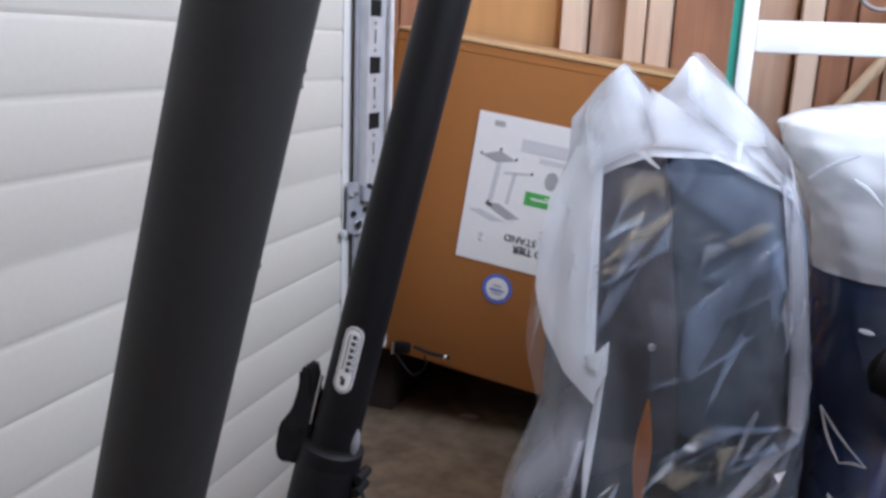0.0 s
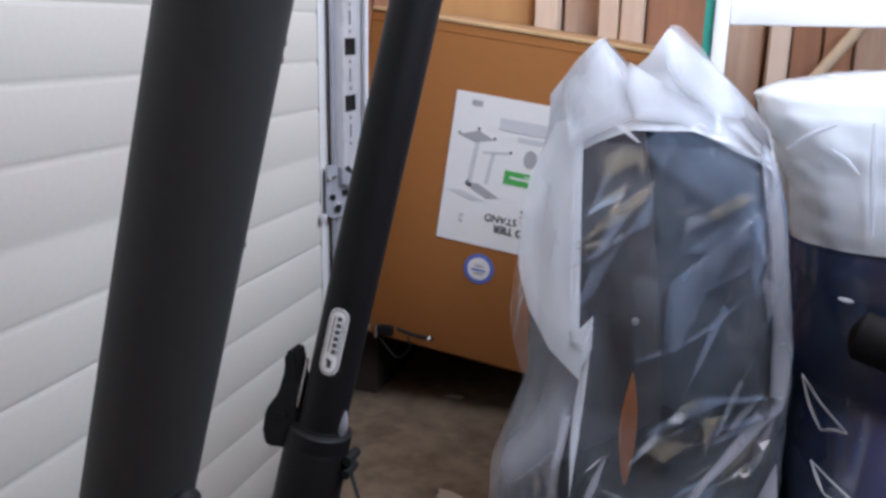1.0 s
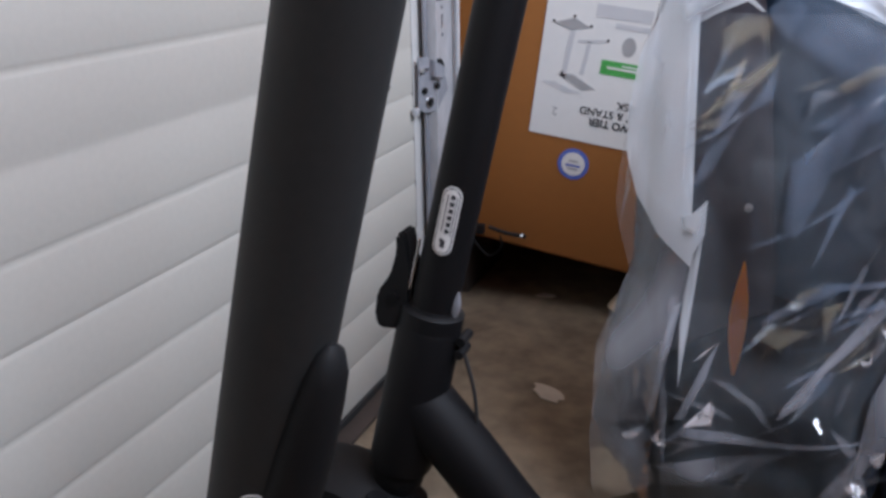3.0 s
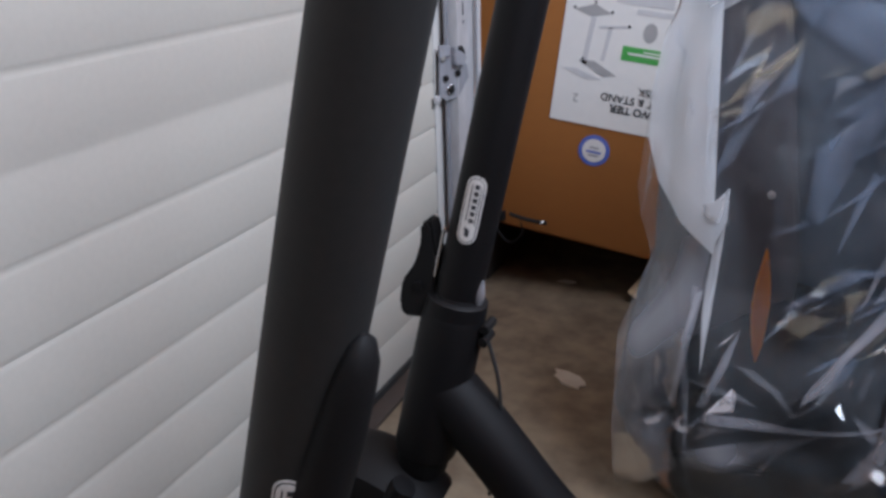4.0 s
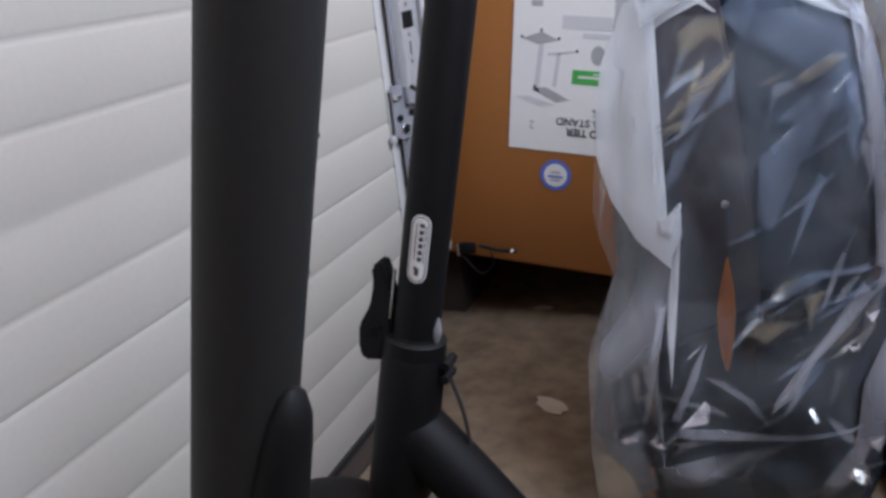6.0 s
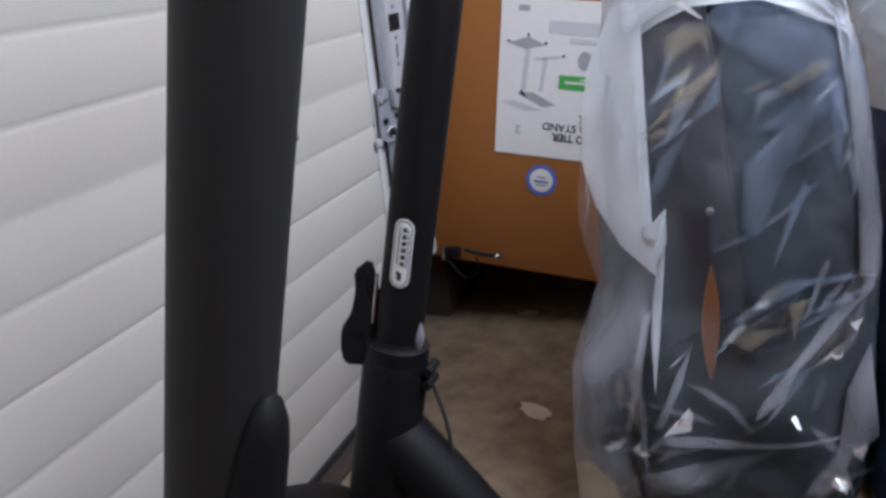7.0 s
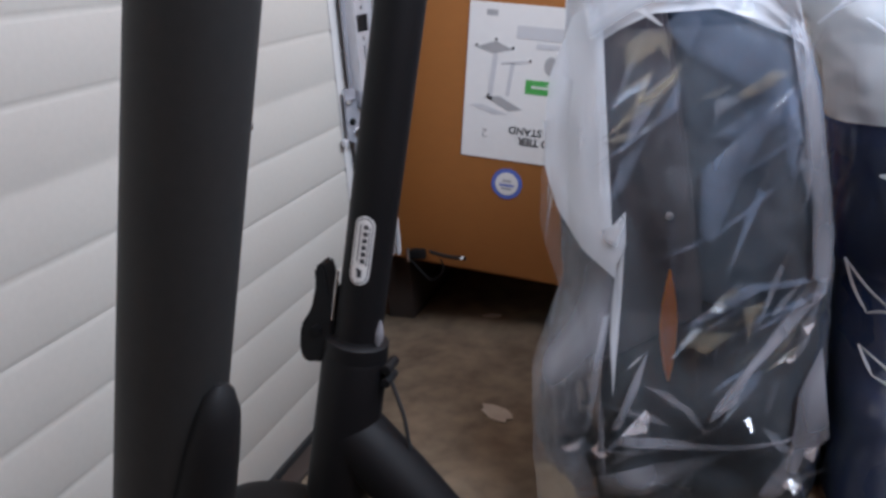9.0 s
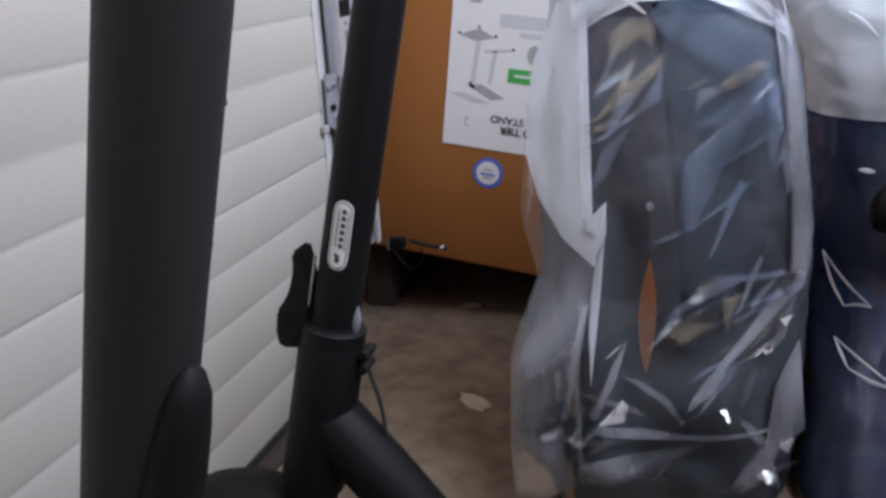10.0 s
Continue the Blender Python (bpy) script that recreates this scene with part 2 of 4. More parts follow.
def prism(outline, depth, m, bevel=0.0):
    """A flat outline in x, z, made depth thick along y, then placed by m."""
    bm = bmesh.new()
    f = bm.faces.new([bm.verts.new((x, 0, z)) for x, z in outline])
    r = bmesh.ops.extrude_face_region(bm, geom=[f])
    bmesh.ops.translate(bm, verts=[v for v in r["geom"] if isinstance(v, bmesh.types.BMVert)], vec=(0, depth, 0))
    if bevel:
        bmesh.ops.bevel(bm, geom=bm.edges[:], offset=bevel, segments=2, affect="EDGES")
    bm.transform(m)
    return bm


def pill(w, h, n=10):
    r = w / 2
    top = [(r * math.cos(a), h / 2 - r + r * math.sin(a)) for a in np.linspace(0, math.pi, n)]
    low = [(r * math.cos(a), -h / 2 + r + r * math.sin(a)) for a in np.linspace(math.pi, math.tau, n)]
    return top + low


def oval(rx, rz, n=32):
    return [(rx * math.cos(k * math.tau / n), rz * math.sin(k * math.tau / n)) for k in range(n)]


def join(a, b):
    """Adds bmesh b to bmesh a."""
    me = bpy.data.meshes.new("tmp")
    b.to_mesh(me)
    b.free()
    a.from_mesh(me)
    bpy.data.meshes.remove(me)
    return a


# ---- setting ----
def setting(name, bm, material, label, category):
    return tagged(link_mesh(name, bm, material, False), label, category, kind="structure")


def floor():
    bm = bmesh.new()
    bmesh.ops.create_grid(bm, x_segments=60, y_segments=80, size=0.5)
    bm.transform(Matrix.Translation(((X0 - 0.3 + X1) / 2, (Y0 + Y1) / 2, 0)) @ Matrix.Diagonal((X1 - X0 + 0.5, Y1 - Y0 + 0.3, 1, 1)))
    for v in bm.verts:
        v.co.z = 0.0015 * noise.noise(v.co * 3)
    r = bmesh.ops.extrude_face_region(bm, geom=bm.faces[:])
    bmesh.ops.translate(bm, verts=[v for v in r["geom"] if isinstance(v, bmesh.types.BMVert)], vec=(0, 0, -0.1))
    return setting("floor", bm, M_FLOOR, "stained brown-grey concrete garage floor", "floor")


floor()
# unseen ceiling, south and east walls; brown chosen to cut and warm bounced light
setting("ceiling", block(X0 - 0.4, X1 + 0.15, Y0 - 0.12, Y1 + 0.15, H, H + 0.1), M_BOARD, "unseen garage ceiling, toned brown for the bounce light", "ceiling")
setting("wall_south", block(X0 - 0.4, X1 + 0.12, Y0 - 0.12, Y0, 0, H), M_BOARD, "unseen wall, toned brown for the bounce light", "wall")
wall_e = block(X1, X1 + 0.12, Y0, WIN_Y[0], 0, H)
join(wall_e, block(X1, X1 + 0.12, WIN_Y[1], Y1 + 0.12, 0, H))
join(wall_e, block(X1, X1 + 0.12, WIN_Y[0], WIN_Y[1], 0, WIN_Z[0]))
join(wall_e, block(X1, X1 + 0.12, WIN_Y[0], WIN_Y[1], WIN_Z[1], H))
setting("wall_east", wall_e, M_BOARD, "unseen wall with a window opening, toned brown for the bounce light", "wall")
# side wall left and right of the garage door, and above it
DOOR_Y1 = 1.325
wall_w = block(X0 - 0.30, X0 - 0.18, DOOR_Y1 + 0.12, Y1 + 0.12, 0, H)
join(wall_w, block(X0 - 0.18, X0 - 0.02, DOOR_Y1 + 0.06, DOOR_Y1 + 0.12, 0, H))
join(wall_w, block(X0 - 0.16, X0 - 0.03, Y0, DOOR_Y1 + 0.06, 2.12, H))
setting("wall_west", wall_w, M_BOARD, "dark red-brown timber wall beside the garage door", "wall")

# ---- garage door ----
PITCH, TOP = 0.0827, 0.834 + 15 * 0.0827


def garage_door():
    door = thing("garage_door", (X0, -0.3, 0), "closed white sectional garage door with horizontal ribs", "garage door", kind="structure")
    y0, y1 = -1.9, DOOR_Y1
    groove, depth = 0.0070, 0.0019
    joints = list(range(0, 26, 5))
    for a, b in zip(joints, joints[1:]):
        prof = []
        for k in range(a, b):
            zt, zb = TOP - k * PITCH, TOP - (k + 1) * PITCH
            deep = depth * (0.35 if k == 18 else 1.0)
            prof += [(-deep, zt - 0.0001), (-0.0007, zt - groove * 0.55), (0.0, zt - groove), (0.0, zb + groove), (-0.0007, zb + groove * 0.55)]
        prof.append((-depth, TOP - b * PITCH))
        bm = bmesh.new()
        cols = [[bm.verts.new((X0 + x, y, z)) for x, z in prof] for y in np.linspace(y0, y1, 24)]
        for c, d in zip(cols, cols[1:]):
            for i in range(len(prof) - 1):
                bm.faces.new((c[i], d[i], d[i + 1], c[i + 1]))
        back = [bm.verts.new((X0 - 0.04, y, z)) for y in (y0, y1) for z in (prof[0][1], prof[-1][1])]
        bm.faces.new((back[0], back[2], back[3], back[1]))
        bm.faces.new((*cols[-1], back[3], back[2]))
        bm.faces.new((*cols[0][::-1], back[0], back[1]))
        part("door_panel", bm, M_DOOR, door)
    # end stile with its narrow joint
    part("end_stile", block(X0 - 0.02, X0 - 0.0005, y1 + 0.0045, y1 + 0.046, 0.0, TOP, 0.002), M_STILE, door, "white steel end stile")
    part("stile_gap", block(X0 - 0.03, X0 - 0.0015, y1 + 0.0002, y1 + 0.0043, 0.0, TOP), M_BLACKPLASTIC, door, "dark joint beside the stile")
    part("threshold_strip", block(X0 + 0.008, X0 + 0.042, y0, y1, 0.0, 0.008, 0.003), M_DARKWOOD, door, "dark brown threshold strip")
    part("bottom_seal", block(X0 - 0.03, X0 + 0.006, y0, y1, 0.0, 0.016, 0.003), M_RUBBER, door, "black rubber bottom seal")
    return door


garage_door()


def plate(ys, zs, holes, x, thick):
    """A sheet in the y, z plane with rectangular holes cut through."""
    bm = bmesh.new()
    v = {(y, z): bm.verts.new((x, y, z)) for y in ys for z in zs}
    for ya, yb in zip(ys, ys[1:]):
        for za, zb in zip(zs, zs[1:]):
            if not any(h[0] <= (ya + yb) / 2 <= h[1] and h[2] <= (za + zb) / 2 <= h[3] for h in holes):
                bm.faces.new((v[ya, za], v[yb, za], v[yb, zb], v[ya, zb]))
    bmesh.ops.delete(bm, geom=[q for q in bm.verts if not q.link_faces], context="VERTS")
    r = bmesh.ops.extrude_face_region(bm, geom=bm.faces[:])
    bmesh.ops.translate(bm, verts=[q for q in r["geom"] if isinstance(q, bmesh.types.BMVert)], vec=(-thick, 0, 0))
    return bm


def door_track():
    """Galvanised vertical track with square and slotted holes beside the door."""
    track = thing("door_track", (X0 + 0.02, 1.40, 0), "galvanised perforated vertical garage door track", "door track")
    xw, ya, yb = X0 + 0.028, 1.367, 1.450
    holes = []
    for k in range(12):
        zc = 0.675 + 0.1015 * k
        holes.append((1.377, 1.427, zc - 0.015, zc + 0.015))
        zm = zc - 0.0507
        holes += [(1.397, 1.405, zm - 0.012, zm + 0.012), (1.397, 1.405, zm + 0.021, zm + 0.027), (1.397, 1.405, zm - 0.027, zm - 0.021)]
    ys = sorted({ya, yb, *[h[0] for h in holes], *[h[1] for h in holes]})
    zs = sorted({0.215, 2.1, *[round(h[2], 4) for h in holes], *[round(h[3], 4) for h in holes]})
    holes = [(h[0], h[1], round(h[2], 4), round(h[3], 4)) for h in holes]
    part("web", plate(ys, zs, holes, xw, 0.002), M_STEEL, track, smooth=False)
    # solid black fill imitates the shade behind the holes
    part("back_channel", block(xw - 0.024, xw - 0.0045, ya + 0.001, yb - 0.001, 0.215, 2.1), M_BLACKPLASTIC, track, "black fill painted as shade inside the channel")
    part("flange", block(xw - 0.025, xw + 0.010, yb, yb + 0.012, 0.215, 2.1, 0.002), M_TRIM, track, "pale edge flange")
    part("flange", block(xw - 0.025, xw + 0.003, ya - 0.003, ya, 0.215, 2.1, 0.001), M_STEEL, track)
    part("side_return", block(xw - 0.018, xw - 0.014, ya - 0.016, ya - 0.003, 0.215, 2.1, 0.001), M_DULLSTEEL, track, "dull grey folded return")
    part("rolled_lip", sweep([(xw + 0.010, yb - 0.004, 0.215), (xw + 0.010, yb - 0.004, 2.1)], [0.004, 0.004], 12), M_STEEL, track)
    for z in (0.30, 1.20):
        part("wall_strap", block(X0 - 0.05, xw - 0.024, 1.392, 1.420, z, z + 0.03, 0.001), M_DULLSTEEL, track)
    return track


door_track()


def roller_bracket():
    """Stamped hinge bracket with a roller, where the door meets the track."""
    br = thing("roller_bracket", (X0 + 0.02, 1.32, 0.46), "grey stamped-steel roller bracket bolted to the door", "bracket")
    m = Matrix.Translation((X0 + 0.004, 1.327, 0.516)) @ Matrix.Rotation(radians(62), 4, "Z")
    part("bracket_plate", prism([(0.004, -0.040), (0.020, -0.050), (0.050, -0.046), (0.074, -0.012), (0.070, 0.012), (0.050, 0.018), (0.030, 0.050), (0.006, 0.052)], -0.004, m, 0.0012), M_DULLSTEEL, br)
    part("raised_ear", prism([(0.034, 0.014), (0.056, 0.010), (0.060, 0.030), (0.044, 0.040), (0.032, 0.046)], -0.016, m, 0.002), M_DULLSTEEL, br)
    # black discs stand for the dark inside of three holes
    for u, w, r in ((0.018, -0.008, 0.0062), (0.046, -0.002, 0.0068), (0.030, -0.030, 0.0070)):
        part("bolt", sweep([m @ Vector((u, -0.003, w)), m @ Vector((u, -0.008, w)), m @ Vector((u, -0.010, w))], [r, r, r * 0.7], 6), M_BLACKPLASTIC, br, "black disc painted as a shaded hole")
    part("bolt_ring", sweep([m @ Vector((0.030 + 0.0085 * math.cos(t), -0.006, -0.030 + 0.0085 * math.sin(t))) for t in np.linspace(0.6, 5.4, 16)], [0.0016] * 16, 8), M_CHROME, br)
    part("roller_pin", sweep([(X0 + 0.018, 1.33, 0.545), (X0 + 0.018, 1.40, 0.545)], [0.004, 0.004], 12), M_CHROME, br)
    part("roller", sweep([(X0 + 0.018, 1.372, 0.545), (X0 + 0.018, 1.390, 0.545)], [0.018, 0.018], 20), M_BLACKPLASTIC, br, "dark nylon roller")
    part("side_lug", block(X0 + 0.004, X0 + 0.014, 1.310, 1.325, 0.466, 0.480, 0.003), M_STEEL, br)
    return br


roller_bracket()

# ---- timber wall ----


def timber_wall():
    bm = block(X0 - 0.30, X1 + 0.12, Y1 + 0.03, Y1 + 0.12, 0, H)
    wall = setting("wall_north", bm, M_BOARD, "wall of brown timber boards and sawn pine studs", "wall")
    rng = random.Random(4)
    # boards, as x from, x to, material, how far proud
    rows = [(-0.95, -0.83, M_BOARD, 0.0), (-0.825, -0.66, M_BOARD, 0.004), (-0.655, -0.42, M_PLY, 0.012), (-0.351, -0.272, M_BOARD2, 0.0),
            (-0.165, -0.035, M_BOARD, 0.006), (-0.03, 0.085, M_BOARD2, 0.0), (0.142, 0.20, M_BOARD, 0.003), (0.205, 0.262, M_BOARD, 0.0), (0.267, 0.36, M_BOARD2, 0.005)]
    x = 0.365
    while x < X1 - 0.1:
        w = rng.uniform(0.09, 0.14)
        rows.append((x, x + w - 0.005, rng.choice((M_BOARD, M_BOARD, M_BOARD2)), rng.uniform(0, 0.006)))
        x += w
    for a, b, m, proud in rows:
        o = part("board", block(a, b, Y1 - proud, Y1 + 0.03, 0.02, H, 0.002, seg=1), m, wall)
    for a, b in ((-0.412, -0.36), (-0.268, -0.224), (-0.219, -0.170), (0.094, 0.136)):
        part("stud", block(a, b, Y1 - 0.045, Y1 + 0.03, 0.02, H, 0.003, seg=1), M_PINE, wall, "pale sawn pine stud")
    return wall


timber_wall()

# ---- cardboard box ----
BOX_TURN = -7.4
BOX_M = Matrix.Translation((-0.662, 1.55, 0.846)) @ Matrix.Rotation(radians(-BOX_TURN), 4, "Y")


def desk_box():
    """Upper left front corner is the origin; x along the top, z up, y into the box."""
    W, HH, D = 0.62, 0.675, 0.36
    box = thing("cardboard_box", BOX_M @ Vector((W / 2, D / 2, -HH)), "large brown cardboard furniture box standing upside down and tilted", "box")
    part("carton", block(0, W, 0, D, -HH, 0, 0.006, BOX_M, 3), M_CARD, box)
    part("top_flap", block(0.002, W - 0.002, -0.003, 0.179, -0.001, 0.006, 0.0025, BOX_M), M_CARD_EDGE, box, "paler folded flap edge")
    part("top_flap", block(0.002, W - 0.002, 0.1815, D + 0.002, -0.001, 0.005, 0.0025, BOX_M), M_CARD_EDGE, box, "paler folded flap edge")
    part("fold_line", block(0.004, W - 0.004, -0.0008, 0.004, -0.020, -0.015, 0.0006, BOX_M), M_CARD, box)
    # label, printed upside down: local frame with origin at its lower left corner
    lm = BOX_M @ Matrix.Translation((0.1985, -0.0015, -0.4245))
    LW, LH = 0.236, 0.300
    label = part("label", block(0, LW, -0.0006, 0.001, 0, LH, 0, lm), M_PAPER, box, "white printed paper label, upside down")

    def ink(name, outline, m, off=0.0012):
        part(name, prism(outline, 0.0006, lm @ Matrix.Translation((0, -off, 0))), m, label, smooth=False)

    def words(text, x, z, size, m, bold=0.0):
        cu = bpy.data.curves.new("words", "FONT")
        cu.body, cu.size, cu.extrude, cu.offset = text, size, 0.0003, bold
        o = new("words", cu)
        me = bpy.data.meshes.new_from_object(o.evaluated_get(bpy.context.evaluated_depsgraph_get()))
        bpy.data.objects.remove(o)
        bm = bmesh.new()
        bm.from_mesh(me)
        # font lies in x, y: stand it upright, then turn it upside down
        bm.transform(lm @ Matrix.Translation((x, -0.0013, z)) @ Matrix.Rotation(math.pi, 4, "Y") @ Matrix.Rotation(radians(90), 4, "X"))
        part("printed_text", bm, m, label, smooth=False)

    words("TWO TIER", 0.212, 0.049, 0.0205, M_INK, 0.0006)
    words("SIT & STAND", 0.212, 0.069, 0.0205, M_INK, 0.0002)
    words("DESK", 0.212, 0.089, 0.0205, M_INK, 0.0002)
    words("2", 0.052, 0.058, 0.024, M_GREYINK)

    def bar(x0, x1, z0, z1, m, name="printed_bar"):
        ink(name, [(x0, z0), (x1, z0), (x1, z1), (x0, z1)], m)

    bar(0.120, 0.222, 0.136, 0.163, M_GREEN, "green_panel")
    ink("printed_bar", [(0.132, 0.148), (0.214, 0.148), (0.214, 0.152), (0.132, 0.152)], M_PAPER, 0.0018)
    ink("printed_bar", [(0.160, 0.155), (0.214, 0.155), (0.214, 0.1575), (0.160, 0.1575)], M_PAPER, 0.0018)
    bar(0.034, 0.056, 0.276, 0.287, M_GREYINK, "corner_mark")
    bar(0.095, 0.20, 0.238, 0.262, M_PALEINK)
    bar(0.135, 0.215, 0.222, 0.232, M_PALEINK)
    # line drawing of the desk
    ink("desk_drawing", [(0.018, 0.216), (0.052, 0.206), (0.090, 0.216), (0.056, 0.230)], M_GREYINK)
    ink("desk_drawing", [(0.046, 0.118), (0.056, 0.116), (0.062, 0.206), (0.052, 0.208)], M_PALEINK)
    ink("desk_drawing", [(0.082, 0.128), (0.090, 0.128), (0.096, 0.192), (0.088, 0.192)], M_PALEINK)
    ink("desk_drawing", [(0.070, 0.186), (0.124, 0.194), (0.124, 0.199), (0.070, 0.191)], M_PALEINK)
    ink("desk_drawing", [(0.040, 0.122), (0.092, 0.098), (0.118, 0.104), (0.070, 0.126)], M_GREYINK)
    ink("desk_drawing", [(0.010, 0.104), (0.060, 0.088), (0.092, 0.092), (0.036, 0.107)], M_PALEINK)
    for cx, cz in ((0.018, 0.219), (0.056, 0.233), (0.090, 0.219), (0.048, 0.126), (0.126, 0.198)):
        ink("callout_dot", [(cx + a, cz + b) for a, b in oval(0.0028, 0.0028, 10)], M_INK, 0.0015)
    ink("round_picture", [(0.166 + a, 0.192 + b) for a, b in oval(0.013, 0.018, 20)], M_GREYINK)
    # round sticker
    sm = BOX_M @ Matrix.Translation((0.298, -0.0015, -0.473))
    st = part("round_sticker", prism(oval(0.0315, 0.0315, 40), 0.0012, sm), M_BLUE, box, "round white sticker with a blue rim")
    part("white_disc", prism(oval(0.0235, 0.0235, 36), 0.0012, sm @ Matrix.Translation((0, -0.0006, 0))), M_PAPER, st)
    for k, (w, z) in enumerate(((0.030, -0.003), (0.018, 0.006), (0.020, -0.010))):
        part("printed_bar", block(-w / 2, w / 2, -0.0012, 0.0, z - 0.0022, z + 0.0022, 0, sm), M_GREYINK if k else M_BLUE, st, smooth=False)
    return box


desk_box()


def bearer(x0, x1, y0, y1, ztop):
    b = thing("timber_block", ((x0 + x1) / 2, (y0 + y1) / 2, 0), "dark timber block propping the cardboard box", "timber block", "blocks under the box")
    bm = block(x0, x1, y0, y1, 0.0, 1.0, 0.004)
    s = math.tan(radians(BOX_TURN))
    for v in bm.verts:
        v.co.z *= ztop + s * (v.co.x - x0)
    part("block", bm, M_DARKWOOD, b)
    return b


BL = BOX_M @ Vector((0, 0, -0.675))
bearer(BL.x + 0.012, BL.x + 0.075, 1.60, 1.86, BL.z + math.tan(radians(BOX_TURN)) * 0.012)
bearer(BL.x + 0.50, BL.x + 0.58, 1.60, 1.86, BL.z + math.tan(radians(BOX_TURN)) * 0.50)


def strap():
    """Black buckle and strap end hanging under the box."""
    s = thing("strap_buckle", (-0.62, 1.50, 0.0), "black strap with a metal-edged buckle below the box", "strap")
    part("buckle", block(-0.645, -0.612, 1.533, 1.552, 0.170, 0.192, 0.005), M_BLACKPLASTIC, s)
    part("metal_edge", block(-0.649, -0.641, 1.522, 1.53, 0.168, 0.20, 0.002), M_CHROME, s)
    part("webbing", sweep(smooth_path([(-0.60, 1.535, 0.19), (-0.56, 1.53, 0.183), (-0.515, 1.525, 0.182)], 8), [0.0045] * 17, 10, 0.35), M_RUBBER, s)
    part("rivet", sweep([(-0.522, 1.512, 0.186), (-0.522, 1.522, 0.186)], [0.0024, 0.0024], 12), M_WHITE, s)
    part("loop", sweep(smooth_path([(-0.64, 1.535, 0.165), (-0.60, 1.53, 0.128), (-0.57, 1.53, 0.15), (-0.575, 1.535, 0.175)], 8), [0.0018] * 25, 8), M_BLACKPAINT, s)
    return s


strap()

# ---- white ladder frame, broom, ring ----


def white_ladder():
    lad = thing("white_ladder", (0.25, 1.5, 0), "white painted wooden ladder with a teal edge strip", "ladder")
    for x in (-0.004, 0.47):
        part("stile", block(x - 0.012, x + 0.012, 1.48, 1.545, 0, 1.55, 0.004), M_WHITE, lad)
    part("edge_strip", block(-0.032, -0.0165, 1.492, 1.535, 0.0, 1.55, 0.002), M_TEAL, lad, "teal painted edge strip")
    for z in (0.02, 0.29, 0.56, 0.826, 1.10, 1.37):
        part("rung", block(0.0085, 0.4575, 1.488, 1.54, z, z + 0.052, 0.006), M_WHITE, lad)
    return lad


white_ladder()


def broom():
    b = thing("broom_handle", (0.02, 1.72, 0), "pale wooden broom handle leaning against the wall", "broom")
    p0, p1 = Vector((0.185, 1.80, 0.735)), Vector((0.262, 1.83, 0.84))
    d = (p1 - p0).normalized()
    a, c = p0 - d * (p0.z / d.z), p0 + d * 0.33
    part("handle", sweep([a + d * 0.02, p0, c - d * 0.01, c], [0.0125, 0.0125, 0.0125, 0.007], 16), M_ROPE, b)
    return b


broom()


def hanging_ring():
    r = thing("wire_ring", (0.235, 1.92, 0.95), "grey wire ring hanging on the timber wall", "ring")
    pts = [(0.240 + 0.045 * math.cos(t), 1.915, 0.965 + 0.045 * math.sin(t)) for t in np.linspace(0, math.tau, 40)]
    part("ring", sweep(pts, [0.005] * 40, 10), M_STEEL, r)
    part("nail", sweep([(0.240, 1.90, 1.004), (0.240, 1.96, 1.004)], [0.0025, 0.0025], 8), M_STEEL, r)
    return r


hanging_ring()

# ---- scooters ----


def sticker(parent, m, w, h):
    """Oblong white badge with a dark outline and plain marks; faces -y in its own frame, bent round the tube."""
    def bent(outline, off, r):
        bm = bmesh.new()
        n = 9
        zs = sorted({round(z, 5) for _, z in outline})
        rows = []
        for z in zs:
            xs = [x for x, q in outline if abs(q - z) < 1e-5]
            lo, hi = min(xs), max(xs)
            rows.append([bm.verts.new((r * math.sin(x / r), -(r + off) * math.cos(x / r) + r, z)) for x in np.linspace(lo, hi, n)])
        for a, b in zip(rows, rows[1:]):
            for i in range(n - 1):
                bm.faces.new((a[i], a[i + 1], b[i + 1], b[i]))
        g = bmesh.ops.extrude_face_region(bm, geom=bm.faces[:])
        bmesh.ops.translate(bm, verts=[v for v in g["geom"] if isinstance(v, bmesh.types.BMVert)], vec=(0, 0.0008, 0))
        bm.transform(m)
        return bm
    r = parent["tube_radius"]
    badge = part("badge", bent(pill(w, h), 0.0004, r), M_PAPER, parent, "oblong white badge with dark outline")
    part("outline", bent(pill(w * 0.86, h * 0.955), 0.0008, r), M_INK, badge)
    part("field", bent(pill(w * 0.76, h * 0.92), 0.0012, r), M_PAPER, badge)

    def mark(x0, x1, z0, z1):
        part("printed_bar", bent([(x0 * w, z0 * h), (x1 * w, z0 * h), (x1 * w, z1 * h), (x0 * w, z1 * h)], 0.0016, r), M_INK, badge, smooth=False)
    for k in range(6):
        z = -0.17 + k * 0.098
        mark(-0.02, 0.2, z, z + 0.062)
    mark(-0.2, -0.15, -0.15, 0.38)
    mark(0.27, 0.31, -0.2, 0.36)
    mark(-0.1, 0.12, -0.38, -0.27)
    mark(-0.16, -0.02, -0.30, -0.25)
    return badge


